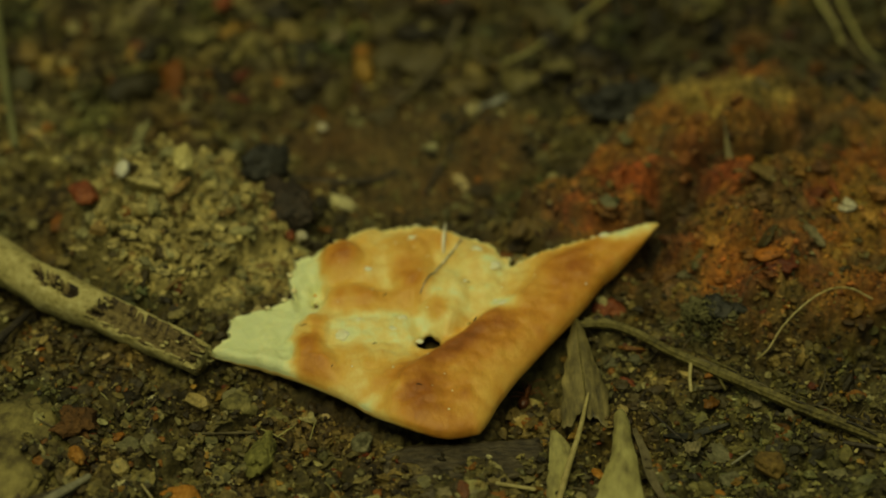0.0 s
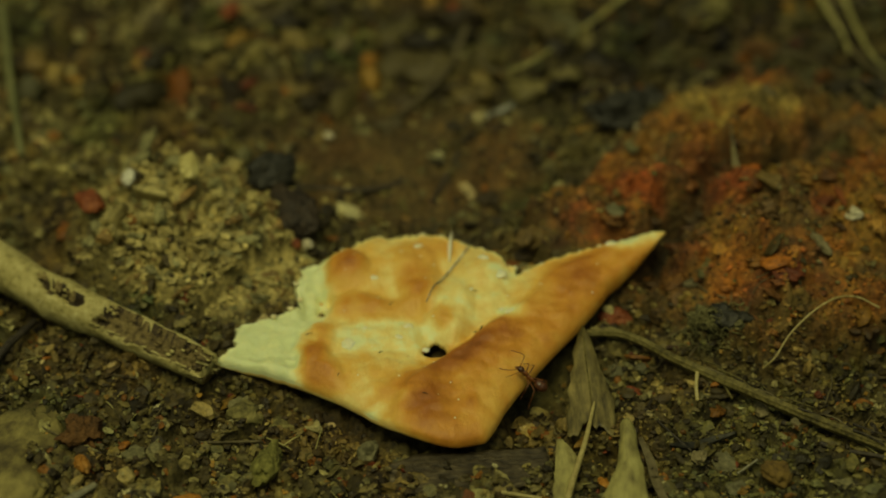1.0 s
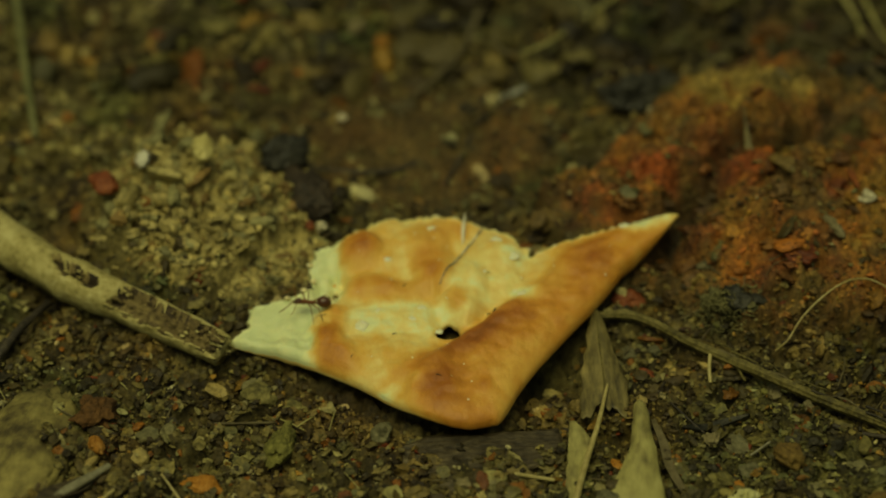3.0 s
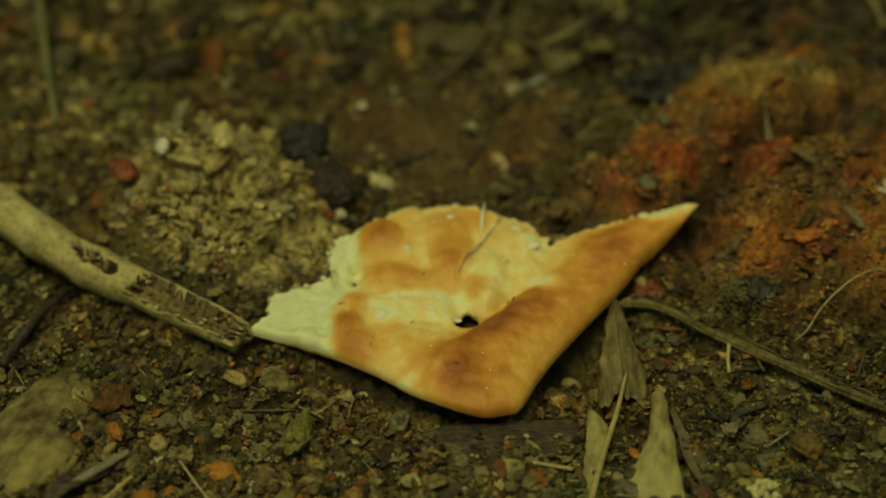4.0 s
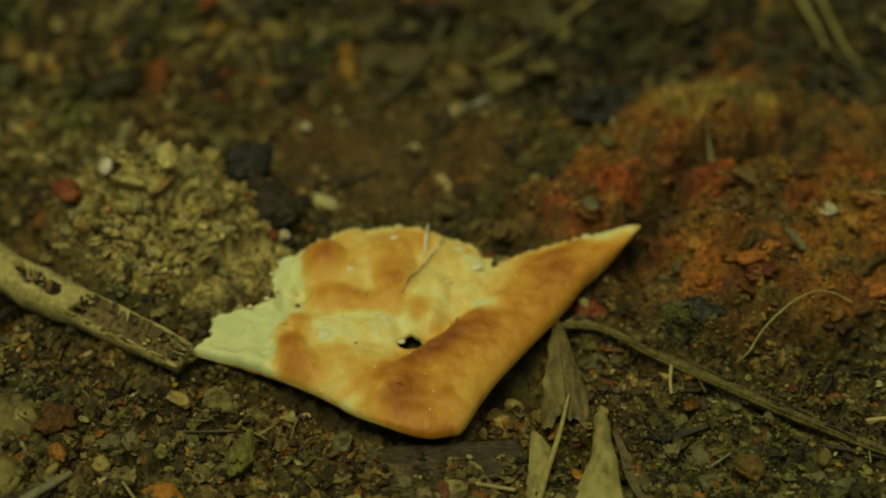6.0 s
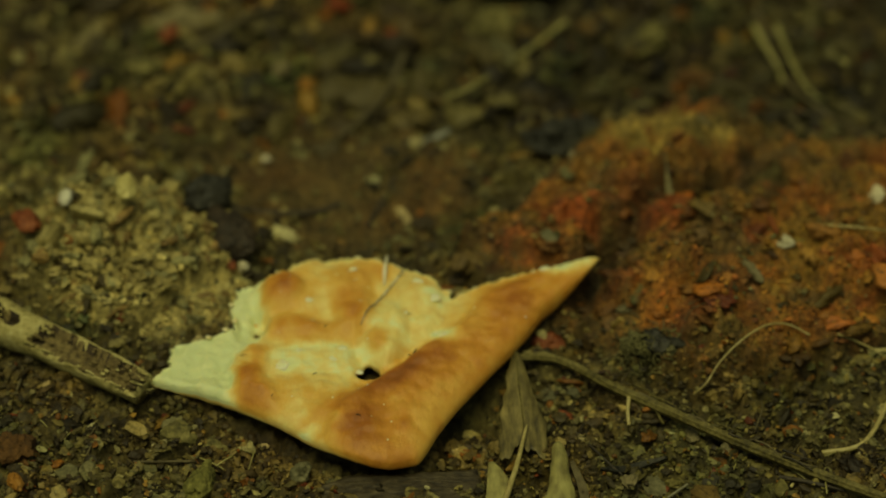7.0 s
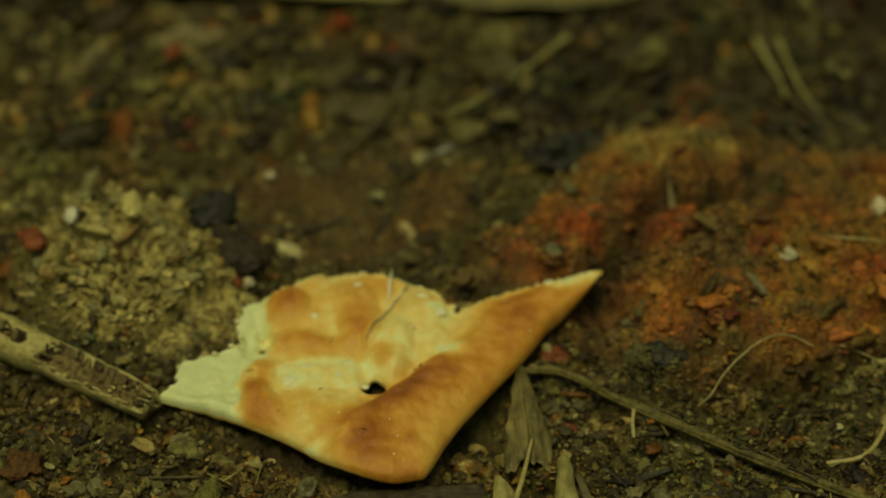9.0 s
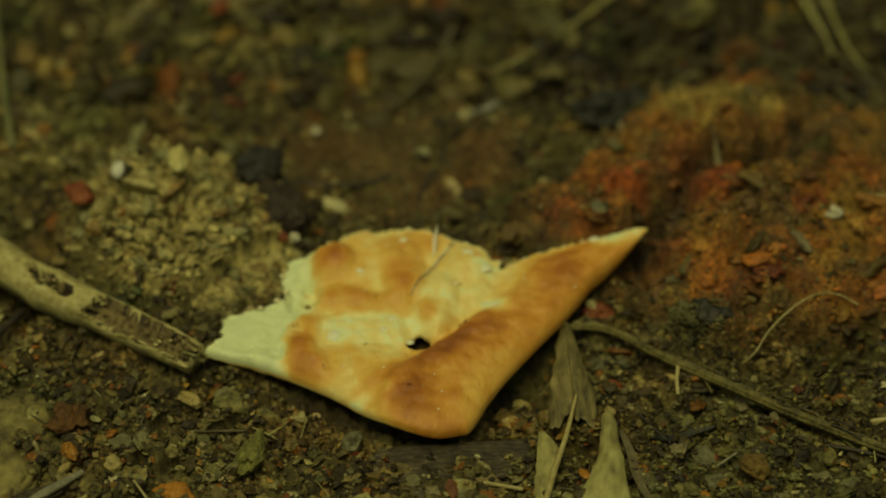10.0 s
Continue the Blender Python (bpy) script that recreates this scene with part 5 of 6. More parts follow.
def build_stones():
    for k, row in enumerate((
        ("white pebble on red clay", CREAM_STONE, 46.7, -2.2, 1.25, 1.0, 1.0, 20),
        ("long pale olive pebble on red clay", TAN_STONE, 42.4, -6.2, 0.8, 2.0, 0.8, 25),
        ("white quartz pebble on a soil clod", QUARTZ, -37.6, 5.0, 1.0, 1.3, 1.3, 0),
        ("pale yellow pebble on a soil clod", YELLOW_STONE, -30.6, 4.6, 1.3, 2.2, 1.5, 10),
        ("red pebble on a soil clod", RED_STONE, -41.9, 1.6, 1.7, 2.1, 1.3, 0),
        ("pale pebble in far brown soil", CREAM_STONE, -15.0, 23.0, 0.7, 0.7, 0.55, 0),
        ("orange pebble in far soil", ORANGE_STONE, -10.6, 40.6, 1.9, 1.8, 1.5, 0),
        ("tan pebble in far soil", TAN_STONE, -13.6, 41.2, 1.4, 1.5, 1.2, 0),
        ("grey-green pebble in far soil", GREY_STONE, -5.8, 40.5, 2.2, 2.0, 1.4, 0),
        ("red pebble in far soil", RED_STONE, -39.4, 39.4, 1.1, 0.9, 0.9, 20),
        ("dull red pebble in far soil", RED_STONE, -43.6, 39.2, 0.9, 0.9, 0.8, 20),
        ("orange pebble in far soil", ORANGE_STONE, -52.8, 33.8, 1.3, 1.2, 1.0, 0),
        ("pale pebble at the foot of a dark lump", CREAM_STONE, 23.3, 21.8, 0.7, 0.9, 0.8, 0),
        ("grey pebble beside red clay", GREY_STONE, 19.2, 0.6, 1.3, 1.1, 1.0, 0),
        ("small white pebble behind the cracker", CREAM_STONE, -16.5, -1.9, 0.8, 0.8, 0.8, 0),
        ("small red pebble behind the cracker", RED_STONE, -17.8, -1.9, 0.65, 0.65, 0.7, 0),
        ("tan pebble beside red clay", TAN_STONE, 27.7, -8.5, 1.0, 0.9, 0.8, 0),
        ("dark red pebble beside the cracker", RED_STONE, 19.1, -10.8, 1.9, 1.7, 1.5, 0),
        ("red pebble beside a leaf scrap", RED_STONE, 20.7, -22.6, 1.2, 0.9, 0.8, -30),
        ("tan pebble beside the stick", TAN_STONE, 34.6, -27.0, 1.0, 1.2, 0.8, 0),
        ("tan pebble beside the stick", TAN_STONE, 38.0, -29.6, 0.8, 0.8, 0.7, 0),
        ("orange pebble beside a red clod", ORANGE_STONE, -39.5, -36.2, 1.0, 1.5, 1.0, 20),
        ("orange pebble on soil", ORANGE_STONE, -35.3, -46.3, 1.3, 1.3, 1.0, 0),
        ("flat orange stone on soil", ORANGE_STONE, -28.0, -40.4, 2.9, 1.4, 1.2, -8),
        ("small yellow-orange pebble on soil", ORANGE_STONE, -25.7, -42.9, 1.0, 1.1, 0.9, 0),
        ("grey pointed stone under the cracker's edge", GREY_STONE, -8.8, -31.8, 1.3, 1.6, 1.6, 0),
        ("grey pebble under the cracker's edge", GREY_STONE, -5.2, -33.4, 1.0, 0.8, 0.8, 0),
        ("olive flat stone in far soil", OLIVE_EARTH, -48.6, 24.6, 3.0, 2.2, 1.3, 0),
        ("olive rounded stone in far soil", TAN_STONE, -27.4, 53.6, 5.2, 4.0, 3.2, 0),
        ("olive pebble in far soil", OLIVE_EARTH, -24.5, 46.8, 2.2, 1.5, 1.3, 0),
        ("olive pebble in far soil", OLIVE_EARTH, -31.6, 40.2, 2.6, 2.0, 1.4, 0),
        ("red-brown pebble in far soil", RED_STONE, -28.5, 47.0, 1.3, 1.6, 1.2, 0),
        ("grey pebble beside the stick", GREY_STONE, 19.2, -18.3, 1.3, 1.2, 0.9, 0),
        ("small grey pebble beside the stick", GREY_STONE, 21.6, -19.4, 0.9, 0.9, 0.7, 0),
        ("pale pebble at the rim of red clay", CREAM_STONE, 58.6, 7.5, 1.1, 1.5, 1.2, 0),
        ("dark red pebble in soil", RED_STONE, 23.3, -44.0, 0.9, 0.9, 0.8, 0),
        ("orange pebble in soil", ORANGE_STONE, 16.6, -36.4, 0.8, 0.8, 0.7, 0),
        ("red pebble in soil", RED_STONE, -17.6, -43.3, 1.1, 0.7, 0.7, 10),
        ("olive pebble in soil", TAN_STONE, 0.6, -41.4, 1.6, 1.0, 0.8, -5),
        ("tan stone chip in soil", TAN_STONE, 8.6, -44.6, 1.9, 1.6, 1.0, 15),
        ("grey-green stone chip in soil", GREY_STONE, 15.4, -44.2, 1.6, 1.3, 0.9, 0),
        ("black chip in soil", DARK_LUMP, 4.6, -48.2, 1.2, 1.5, 0.7, 20),
        ("brown pebble beside the pale stone", ORANGE_STONE, -50.0, -41.5, 1.7, 1.6, 1.2, 0),
        ("tan clod of earth below the cracker", OLIVE_EARTH, -22.4, -27.4, 2.2, 1.6, 1.3, 0),
        ("olive clod of earth below the cracker", OLIVE_EARTH, -18.6, -27.6, 2.0, 1.5, 1.2, 0),
        ("pale grey stone in soil", PALE_STONE, -34.2, -33.4, 1.5, 1.3, 1.0, 0),
        ("pale grey stone in soil", PALE_STONE, -31.9, -33.2, 1.1, 1.2, 0.9, 30),
        ("flat pale stone under the cracker's corner", PALE_STONE, -22.6, -26.0, 2.2, 1.5, 0.9, 10),
        ("olive pointed stone chip in soil", GREY_STONE, 30.4, -32.6, 1.7, 2.6, 1.0, 25),
        ("ochre clod of earth in soil", OCHRE_EARTH, 35.2, -37.0, 2.0, 1.9, 1.4, 0),
        ("brown clod of earth in soil", OCHRE_EARTH, 44.6, -45.0, 2.2, 1.6, 1.2, 0),
        ("pale knobbly bit of root in soil", TAN_STONE, 34.4, -26.0, 0.9, 1.5, 0.9, 40),
        ("pale crumb of earth in soil", PALE_STONE, 38.1, -41.0, 1.6, 1.2, 1.0, 0),
        ("pale crumb of earth in soil", PALE_STONE, 37.5, -43.6, 0.9, 1.0, 0.8, 0),
        ("pale crumb of earth in soil", PALE_STONE, 42.6, -38.0, 1.5, 1.0, 0.8, -15),
        ("orange pebble beside the flower head", ORANGE_STONE, 29.5, -40.4, 0.9, 0.7, 0.7, 20),
        ("olive stone chip in soil", GREY_STONE, 31.2, -36.8, 1.5, 1.1, 0.9, 0),
        ("tan stone chip in soil", TAN_STONE, 27.2, -33.7, 1.0, 0.9, 0.8, 0),
        ("olive stone chip in soil", TAN_STONE, 27.9, -39.0, 1.1, 0.9, 0.8, 0),
        ("grey pebble beside the dry stick", GREY_STONE, 37.9, -26.6, 1.1, 0.8, 0.8, 0),
    )):
        label, material, x, y, sx, sy, sz, turn = row
        on_clod = -45 < x < -28 and -6 < y < 13
        far = y > 20
        pebble(label, material, x, y, sx * 0.88, sy * 0.88, sz * 0.8, k + 1, turn, 4, 0.5, lift=1.6 if on_clod else 0.5 if far else 1.4 if -19 < x < -16 and -2 < y < 0 else 0.0, sink=0.42)
    pebble("black charred lump beside a soil clod", DARK_LUMP, -21.4, 9.4, 3.0, 2.4, 2.2, 60, 20, 5, 0.6, "black_lump", "lump", 0.3)
    pebble("dark peaty lump beside a soil clod", PEAT, -18.6, 3.2, 2.8, 4.4, 2.2, 61, 25, 5, 0.45, "soil_lump", "lump", 0.6)
    pebble("black lump beside the red mound", DARK_LUMP, 21.6, 24.3, 3.4, 2.4, 1.8, 62, 30, 5, 0.7, "black_lump", "lump")
    pebble("black crumbly lump behind the red mound", DARK_LUMP, 25.0, 29.0, 2.6, 2.2, 1.8, 72, 0, 5, 0.7, "black_lump", "lump")
    pebble("black crumbly lump behind the red mound", DARK_LUMP, 18.6, 28.0, 1.6, 1.6, 1.2, 73, 0, 4, 0.7, "black_lump", "lump")
    # this lump is added; its black stands for the shade in a cavity
    pebble("black lump standing for a dark cavity at the foot of red clay", DARK_LUMP, 31.4, -15.2, 2.0, 1.8, 1.1, 63, 0, 4, 0.7, "black_lump", "lump", 0, 0.45)
    pebble("pale tan stone with dark streaks half buried in soil", STREAKED, -47.3, -36.0, 6.4, 10.4, 2.2, 64, -18, 5, 0.34, "stone", "stone", 0, 0.46)
    pebble("red-brown clod of earth on soil", RED_EARTH, -39.9, -31.2, 2.3, 2.4, 1.7, 65, 0, 5, 0.9, "clod", "clod")
    pebble("yellow-green mossy clod of earth on soil", YELLOW_MOSS, -19.6, -34.8, 1.6, 3.2, 1.3, 69, -8, 5, 0.6, "clod", "clod")
    pebble("low black lump in a dark area of soil", DARK_LUMP, 34.6, -45.8, 3.6, 3.0, 0.8, 67, 0, 5, 0.7, "black_lump", "lump")
    pebble("mossy dark clod beside the stick", DARK_MOSS, 29.0, -15.2, 1.8, 1.3, 1.2, 68, 0, 5, 0.9, "clod", "clod")
    pebble("olive clod of earth in far soil", OLIVE_EARTH, 34.0, 48.0, 3.2, 2.6, 2.0, 69, 0, 5, 0.8, "clod", "clod")
    pebble("olive clod of earth in far soil", OLIVE_EARTH, 14.0, 53.0, 3.8, 3.0, 2.2, 70, 30, 5, 0.8, "clod", "clod")
    pebble("brown clod of earth in far soil", RED_EARTH, 40.0, 38.0, 2.2, 1.8, 1.4, 71, 30, 5, 0.8, "clod", "clod")


STREAKED = surface("streaked_stone", [(0.022, 0.016, 0.007), (0.085, 0.067, 0.025), (0.18, 0.15, 0.054), (0.27, 0.228, 0.084)], 1.7, 0.8, 0.6, stretch=(1.0, 0.75, 1.0))
YELLOW_MOSS = surface("yellow_moss", [(0.04, 0.036, 0.010), (0.13, 0.122, 0.034), (0.25, 0.235, 0.075)], 0.7, 0.85, 0.6)
RED_EARTH = surface("red_earth", [(0.035, 0.018, 0.006), (0.095, 0.044, 0.014), (0.15, 0.076, 0.028)], 0.7, 0.85, 0.6)
PALE_STONE = surface("pale_earthy_stone", [(0.075, 0.068, 0.034), (0.155, 0.142, 0.07), (0.23, 0.208, 0.105)], 0.6, 0.8, 0.35, vary=0.2)
OCHRE_EARTH = surface("ochre_earth", [(0.06, 0.036, 0.011), (0.125, 0.078, 0.022), (0.18, 0.12, 0.036)], 0.8, 0.85, 0.4)
DARK_MOSS = surface("dark_moss", [(0.035, 0.034, 0.014), (0.11, 0.10, 0.042), (0.20, 0.185, 0.08)], 0.5, 0.85, 0.6)
OLIVE_EARTH = surface("olive_earth", [(0.025, 0.02, 0.008), (0.09, 0.078, 0.028), (0.18, 0.155, 0.058), (0.26, 0.225, 0.09)], 0.8, 0.85, 0.5)


# ---- the fallen flower head and the moss beside it ----
def build_bud():
    rng = random.Random(4)
    head = thing("flower_head", "small dried cream flower head with a thin pale stem", "flower", x=30.0, y=-44.3, z=gz(30, -44.3))
    for k in range(52):
        a, r = rng.uniform(0, 6.28), 1.75 * math.sqrt(rng.uniform(0, 1))
        s = rng.uniform(0.22, 0.5)
        bm = bmesh.new()
        lump(bm, s, s, s * 0.9, 300 + k, 2, 0.3, x=r * math.cos(a), y=r * math.sin(a), z=0.8 + 2.5 * (1 - (r / 2.0) ** 2) + rng.uniform(-0.2, 0.6))
        part("floret", bm, FLORET, head)
    bm = bmesh.new()
    tube(bm, spline([(1.2, -1.8, 1.0), (3.0, -3.4, 1.2), (5.6, -6.2, 0.9), (7.4, -7.8, 0.4)], 20), lambda u: 0.12 + 0.06 * u, 7)
    part("stem", bm, STRAW, head, "thin straw-coloured stem")
    bm = bmesh.new()
    tube(bm, spline([(5.0, -6.6, 0.8), (6.6, -5.4, 1.1), (7.6, -4.4, 1.0)], 10), 0.3, 7)
    part("leaf", bm, MOSS, head, "small green leaf")
    bm = bmesh.new()
    for k in range(420):
        a, r = rng.uniform(0, 6.28), 2.1 * math.sqrt(rng.uniform(0, 1))
        x, y = 26.7 + r * math.cos(a) * 1.2, -48.3 + r * math.sin(a) * 1.2
        z = gz(x, y) + 0.5
        h = rng.uniform(0.15, 0.7)
        dx, dy = rng.uniform(-0.3, 0.3), rng.uniform(-0.3, 0.3)
        w = rng.uniform(0.08, 0.16)
        p = [bm.verts.new(q) for q in ((x - w, y, z), (x + w, y, z), (x, y + w, z), (x + dx, y + dy, z + h))]
        for f in ((0, 1, 3), (1, 2, 3), (2, 0, 3), (0, 2, 1)):
            bm.faces.new([p[i] for i in f])
    moss = lone("moss", bm, MOSS, "small tuft of fresh green moss on soil", "moss", smooth=False)
    tagged(moss, kind="stuff")


# ---- fibres and specks lying on the cracker ----
def build_fibres():
    z = ct(0.2, -2.0)
    stick("seed_bristle", "pale pointed bristle standing on the cracker", "bristle", [(0.0, -5.6, ct(0, -5.6) + 0.1), (0.1, -3.4, ct(0.1, -3.4) + 0.6), (0.35, -1.6, z + 1.2)], lambda u: 0.24 * (1 - 0.8 * abs(2 * u - 0.8) ** 1.5), FIBRE, 7, 0.05, 40)
    stick("fibre", "grey glossy fibre lying on the cracker", "fibre", [(x, y, ct(x, y) + 0.25) for x, y in ((2.2, -3.2), (0.9, -5.8), (-0.9, -9.5), (-1.8, -11.6), (-2.6, -13.4))], lambda u: 0.13 * (1 - 0.6 * u), GREY_FIBRE, 7, 0.15, 41)
    for k, (x, y, l, turn) in enumerate(((3.6, -16.7, 0.9, 70), (3.0, -16.9, 0.4, 10), (-15.7, -17.6, 0.8, 20), (3.0, -11.1, 0.35, 0), (-6.6, -12.6, 0.6, 55), (-7.6, -20.3, 0.5, 20), (-12.2, -24.6, 0.4, 60), (-2.6, -28.4, 0.6, -20))):
        c, s = math.cos(radians(turn)) * l / 2, math.sin(radians(turn)) * l / 2
        bm = bmesh.new()
        tube(bm, [Vector((-c, -s, 0)), Vector((0, 0, 0.1)), Vector((c, s, 0.05))], lambda u: (0.14 if k == 0 else 0.06) * (1 - 0.5 * u), 6, 0.3, k)
        lone("speck", bm, DARK_STICK, "tiny dark speck of debris on the cracker", "debris", "specks on the cracker", x, y, ct(x, y) + 0.06)


def build_tuft():
    """Matted fine strands on the dark clod beside the stick."""
    rng = random.Random(77)
    bm = bmesh.new()
    for k in range(210):
        a, r = rng.uniform(0, 6.28), 3.0 * rng.random() ** 0.7
        x, y = 29.6 + r * math.cos(a) * 1.25, -15.6 + r * math.sin(a) * 0.95
        b, l = rng.uniform(0, 6.28), rng.uniform(0.5, 1.5)
        top = max(0.3, 2.2 - 0.6 * r)
        pts = [(x, y, gz(x, y) + top * rng.uniform(0.2, 0.9)), (x + 0.6 * l * math.cos(b), y + 0.6 * l * math.sin(b), gz(x, y) + top * rng.uniform(0.6, 1.2)),
               (x + l * math.cos(b + 0.8), y + l * math.sin(b + 0.8), gz(x, y) + top * rng.uniform(0.1, 0.8))]
        tube(bm, spline(pts, 7), rng.uniform(0.05, 0.11), 5)
    tagged(lone("moss_strands", bm, DARK_MOSS, "matted dark olive moss strands on a clod", "moss"), kind="stuff")


def build_hairs():
    rng = random.Random(12)
    bm = bmesh.new()
    for k in range(240):
        x, y, a, l = rng.uniform(-58, 60), rng.uniform(-54, 60), rng.uniform(0, 6.28), rng.uniform(1.0, 4.5)
        if inside_cracker(np.array([x]), np.array([y]), 1.15)[0]:
            continue
        b = a + rng.uniform(-0.8, 0.8)
        p, q = (x + l * math.cos(a), y + l * math.sin(a)), (x + l * (math.cos(a) + math.cos(b)) , y + l * (math.sin(a) + math.sin(b)))
        if inside_cracker(np.array([p[0], q[0]]), np.array([p[1], q[1]]), 1.1).any():
            continue
        tube(bm, spline(laid([(x, y), p, q], 0.25), 8), rng.uniform(0.05, 0.12), 5)
    tagged(lone("root_hairs", bm, ROOT, "fine brown root hairs and fibres scattered over the soil", "root hairs"), kind="stuff")


def build_chaff():
    rng = random.Random(31)
    bm = bmesh.new()
    for k in range(110):
        x, y, a, l = rng.uniform(-56, 60), rng.uniform(-54, 4), rng.uniform(0, 6.28), rng.uniform(0.4, 1.6)
        c, s = l * math.cos(a), l * math.sin(a)
        if inside_cracker(np.array([x - c, x + c]), np.array([y - s, y + s]), 1.12).any():
            continue
        if clay_mask(np.array([x]), np.array([y]))[0] > 0.2:
            continue
        z, w = gz(x, y) + 0.45, rng.uniform(-0.3, 0.3)
        tube(bm, spline([(x - c, y - s, z - w), (x, y, z + 0.1), (x + c, y + s, z + w)], 5), rng.uniform(0.04, 0.10), 5)
    tagged(lone("straw_chaff", bm, PALE_LEAF, "tiny bits of pale straw chaff strewn over the soil", "chaff"), kind="stuff")


# ---- ants ----
def ellipsoid(bm, x, y, z, rx, ry, rz, tilt=0.0, segments=20):
    made = bmesh.ops.create_uvsphere(bm, u_segments=segments, v_segments=segments // 2 + 2, radius=1.0)["verts"]
    bmesh.ops.transform(bm, matrix=Matrix.Translation((x, y, z)) @ Matrix.Rotation(radians(tilt), 4, "Y") @ Matrix.Diagonal((rx, ry, rz, 1)), verts=made)


HIPS = ((0.95, 0.20), (0.60, 0.22), (0.25, 0.20))
FEET = ((2.1, 1.7), (0.3, 2.6), (-2.3, 2.2))


def build_ant():
    ant = thing("ant", "slender amber ant with a dark brown abdomen and long legs", "ant", "ants")
    bm = bmesh.new()
    ellipsoid(bm, 1.72, 0, 1.12, 0.44, 0.37, 0.32, 25)
    head = part("head", bm, ANT_DARK, ant, "brown head")
    for s in (1, -1):
        bm = bmesh.new()
        ellipsoid(bm, 1.78, s * 0.30, 1.22, 0.1, 0.07, 0.1, 0, 10)
        part("eye", bm, ANT_EYE, head)
        bm = bmesh.new()
        tube(bm, spline([(2.05, s * 0.10, 0.95), (2.25, s * 0.12, 0.85), (2.3, s * 0.02, 0.78)], 6), lambda u: 0.09 - 0.05 * u, 6)
        part("jaw", bm, ANT_RED, head)
        bm = bmesh.new()
        tube(bm, spline([(1.98, s * 0.14, 1.25), (2.2, s * 0.75, 1.75), (2.32, s * 1.25, 1.85)], 9), 0.05, 6)
        tube(bm, spline([(2.32, s * 1.25, 1.85), (2.75, s * 1.5, 1.5), (3.3, s * 1.62, 1.0), (3.7, s * 1.6, 0.7)], 12), lambda u: 0.045 + 0.015 * u, 6)
        part("antenna", bm, ANT_RED, head)
    bm = bmesh.new()
    ellipsoid(bm, 1.0, 0, 1.12, 0.48, 0.25, 0.28, -8)
    ellipsoid(bm, 0.45, 0, 1.02, 0.42, 0.22, 0.24, 10)
    ellipsoid(bm, 0.06, 0, 1.04, 0.28, 0.22, 0.26, 20)
    part("thorax", bm, ANT_RED, ant, "amber thorax")
    bm = bmesh.new()
    ellipsoid(bm, -0.28, 0, 1.03, 0.13, 0.12, 0.24, 0, 12)
    part("petiole", bm, ANT_RED, ant)
    bm = bmesh.new()
    ellipsoid(bm, -1.20, 0, 1.18, 0.84, 0.64, 0.64, 6, 28)
    for v in bm.verts:
        if v.co.x < -1.4:
            v.co.y *= 1 - 0.22 * (-1.4 - v.co.x)
        v.co += (v.co - Vector((v.co.x, 0, 1.18))) * 0.03 * math.cos(v.co.x * 14)
    part("abdomen", bm, ANT_DARK, ant, "dark brown banded abdomen")
    legs = []
    for (hx, hy), (fx, fy) in zip(HIPS, FEET):
        for s in (1, -1):
            h, f = Vector((0, 0, 0)), Vector((fx - hx, s * (fy - hy), -0.92))
            knee = Vector((f.x * 0.52, f.y * 0.50, 0.62))
            ankle = Vector((f.x * 0.86, f.y * 0.86, -0.62))
            bm = bmesh.new()
            tube(bm, [h, h.lerp(knee, 0.12), h.lerp(knee, 0.5), knee], lambda u: (0.06, 0.07, 0.075, 0.05)[round(u * 3)], 7)
            tube(bm, [knee, knee.lerp(ankle, 0.5), ankle], lambda u: 0.05 - 0.018 * u, 6)
            tube(bm, [ankle, ankle.lerp(f, 0.6), f], lambda u: 0.03 - 0.01 * u, 5)
            leg = part("leg", bm, ANT_RED, ant)
            leg.matrix_basis = pose(hx * MM, s * hy * MM, 0.92 * MM)
            legs.append((leg, hx, s * hy, s))
    return ant, legs


ant_a, legs_a = build_ant()
ant_b, legs_b = build_ant()

build_twig()
build_sticks()
build_scraps()
build_stones()
build_bud()
build_fibres()
build_hairs()
build_chaff()
build_tuft()


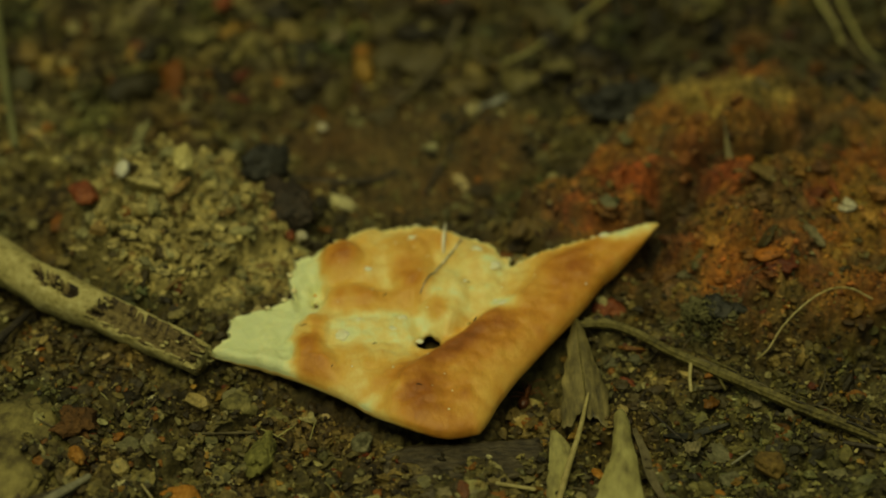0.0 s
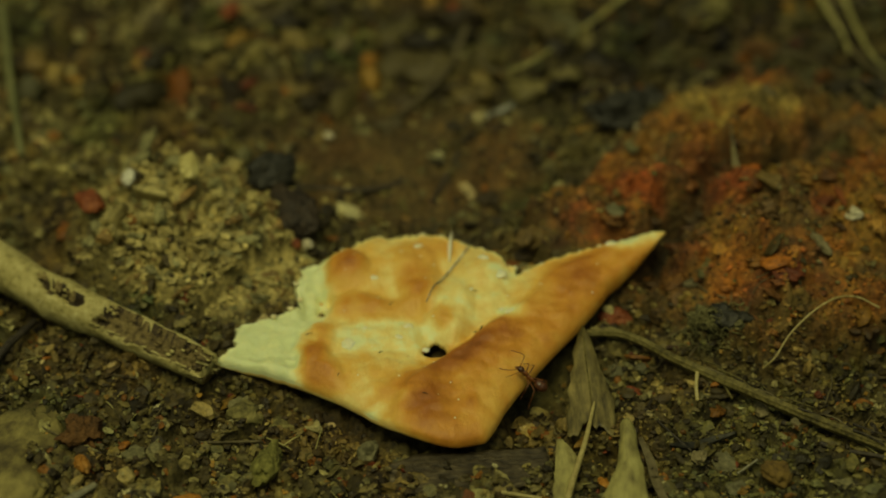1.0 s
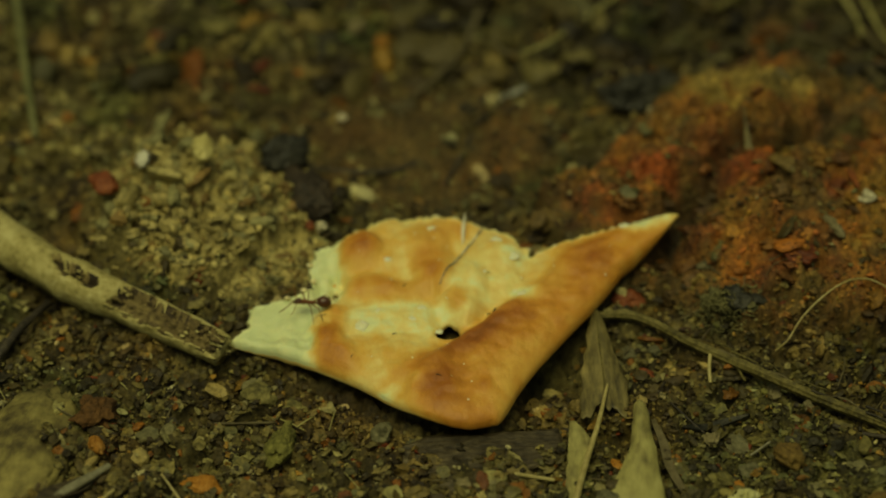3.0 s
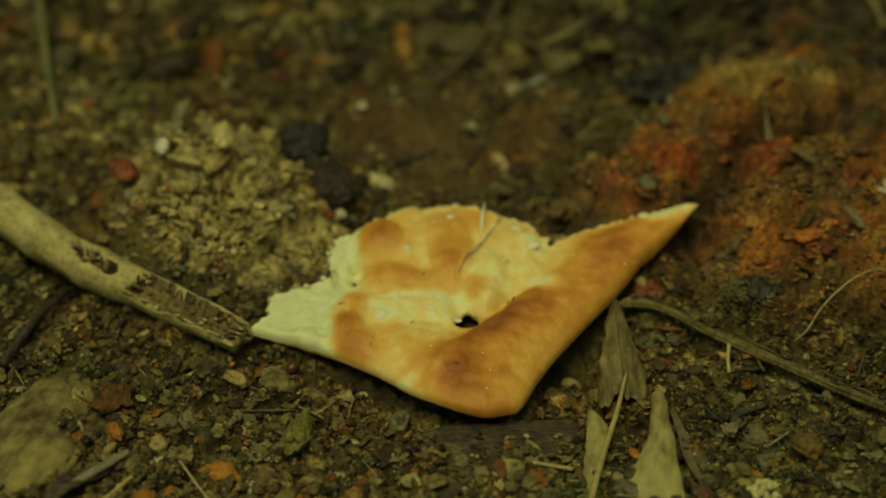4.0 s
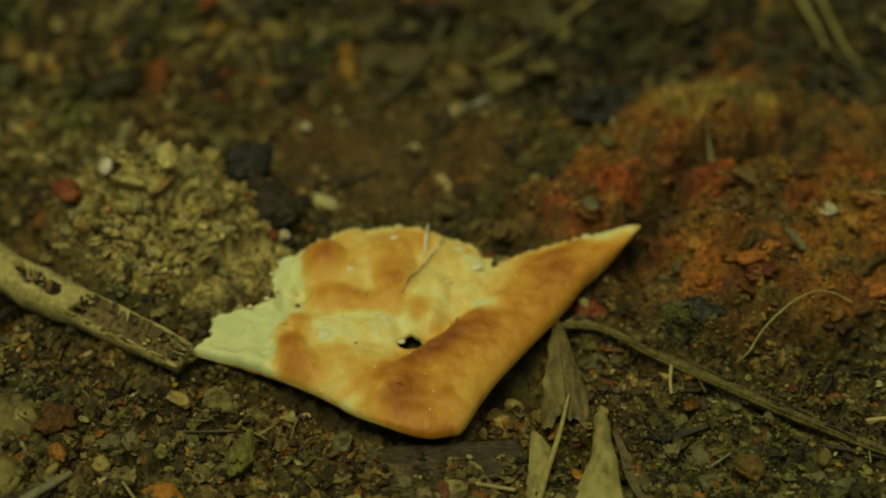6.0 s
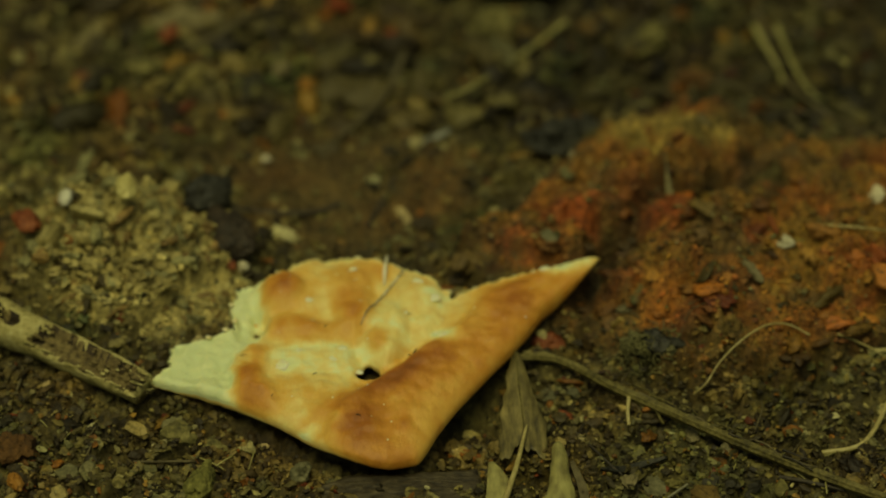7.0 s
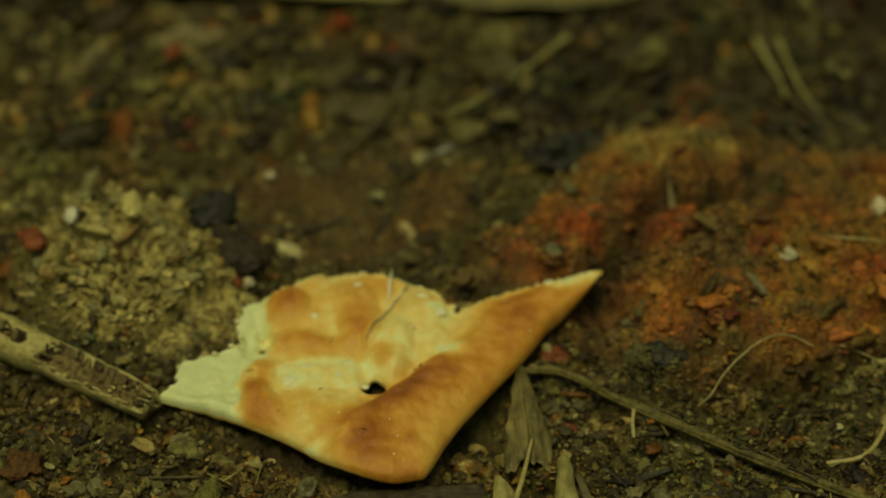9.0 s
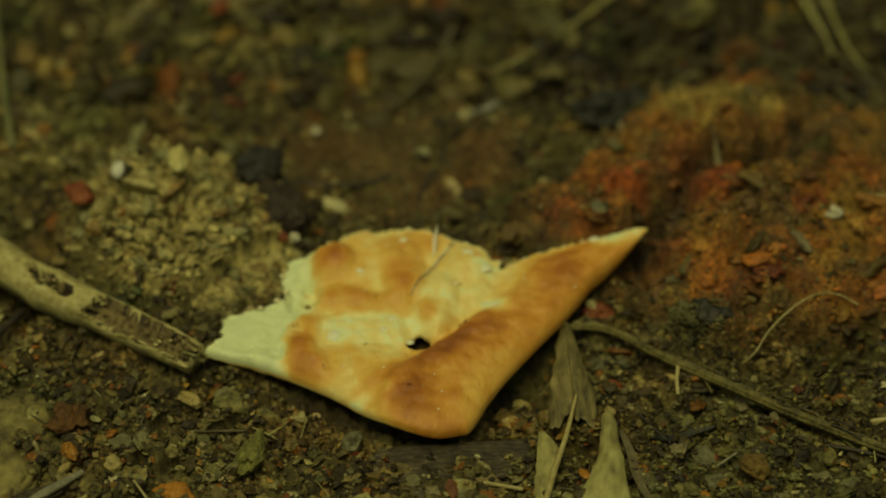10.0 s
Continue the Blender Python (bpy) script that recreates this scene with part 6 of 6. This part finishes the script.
# ---- what moves: seconds, x, y, z in millimetres, heading and nose-down in degrees ----
ANT_A = (
    (0.0, 9.31, -22.89, -3.55, 77, 0),
    (0.3, 9.88, -20.70, -3.32, 77, 0),
    (0.6, 10.56, -19.78, -2.23, 92, -25),
    (0.7, 10.28, -20.80, -2.20, 92, -35),
    (0.8, 9.72, -22.10, -1.50, 107, -40),
    (0.9, 9.40, -24.80, 0.30, 138, -40),
    (1.0, 8.60, -24.80, 2.60, 156, -35),
    (1.1, 7.81, -25.67, 3.59, 143, -15),
    (1.2, 6.65, -23.16, 3.99, 123, -5),
    (1.3, 2.87, -20.06, 4.54, 165, 5),
    (1.4, -0.09, -17.62, 4.23, 180, 0),
    (1.5, -1.08, -16.88, 3.51, 187, 0),
    (1.6, -1.61, -16.82, 3.28, 193, 0),
    (1.8, -1.70, -16.50, 3.39, 167, 0),
    (2.0, -2.55, -17.65, 2.64, 208, 0),
    (2.2, -3.09, -19.83, 3.20, 221, 0),
    (2.3, -4.49, -20.74, 3.17, 214, 0),
    (2.4, -5.68, -21.85, 3.43, 206, 0),
    (2.5, -7.54, -21.87, 3.57, 187, 0),
    (2.6, -9.07, -20.40, 3.19, 171, 0),
    (2.7, -11.87, -18.70, 3.45, 159, 0),
    (3.1, -17.46, -15.75, 2.88, 185, 0),
    (3.5, -18.99, -19.15, 2.64, 228, 0),
    (3.8, -19.15, -25.66, 2.30, 250, 35),
    (3.9, -20.64, -25.29, 1.00, 238, 40),
    (4.0, -21.68, -26.30, -0.24, 218, 10),
    (4.1, -23.08, -29.43, 0.12, 197, 0),
    (4.2, -25.05, -30.48, -1.23, 187, 0),
    (4.3, -28.09, -32.14, -0.36, 177, 0),
    (4.4, -30.03, -31.61, -1.10, 179, 0),
    (4.6, -31.15, -30.30, -1.34, 185, 0),
    (4.8, -32.92, -29.73, -0.30, 197, 0),
    (4.9, -37.27, -27.52, 1.08, 165, 0),
    (5.0, -42.67, -25.56, -0.11, 165, 0),
    (5.2, -61.92, -20.74, -1.55, 165, 0),
    (10.0, -64.32, -19.83, -1.44, 165, 0),
)
ANT_B = (
    (0.0, 1.00, -27.45, -1.42, 200, 0),
    (4.4, 1.05, -26.68, -1.42, 200, 0),
    (4.6, -11.12, -29.68, -2.23, 217, 0),
    (4.8, -13.52, -31.56, -1.13, 197, 0),
    (5.0, -18.25, -29.81, -0.63, 172, 0),
    (5.2, -19.28, -27.83, -1.02, 189, 0),
    (5.4, -22.01, -28.58, -0.39, 189, 0),
    (5.5, -22.15, -30.14, -1.01, 189, 0),
    (5.6, -24.13, -30.79, -1.50, 185, 0),
    (5.8, -26.17, -31.83, -1.49, 181, 0),
    (6.2, -44.00, -22.38, -0.46, 172, 0),
    (6.6, -61.51, -24.62, -1.41, 180, 0),
    (10.0, -64.08, -23.73, -2.20, 180, 0),
)


def step_legs(legs, start, stop):
    """An alternating-tripod gait, five strides a second."""
    for k, (leg, hx, hy, s) in enumerate(legs):
        rows = [(0.0, 0)] if start > 0 else []
        n = int(round((stop - start) * 10))
        for i in range(n + 1):
            swing = 15 if (i + k // 2 + k) % 2 else -15
            rows.append((start + i / 10, swing * s))
        rows.append((10.0, 0))
        walk(leg, [(t, pose(hx * MM, hy * MM, 0.92 * MM, 0, 0, a)) for t, a in rows])


def motions():
    for ant, rows in ((ant_a, ANT_A), (ant_b, ANT_B)):
        walk(ant, [(t, pose(x * MM, y * MM, z * MM, 0, dip, turn)) for t, x, y, z, turn, dip in rows])
    step_legs(legs_a, 0.0, 5.2)
    step_legs(legs_b, 4.4, 6.6)


motions()
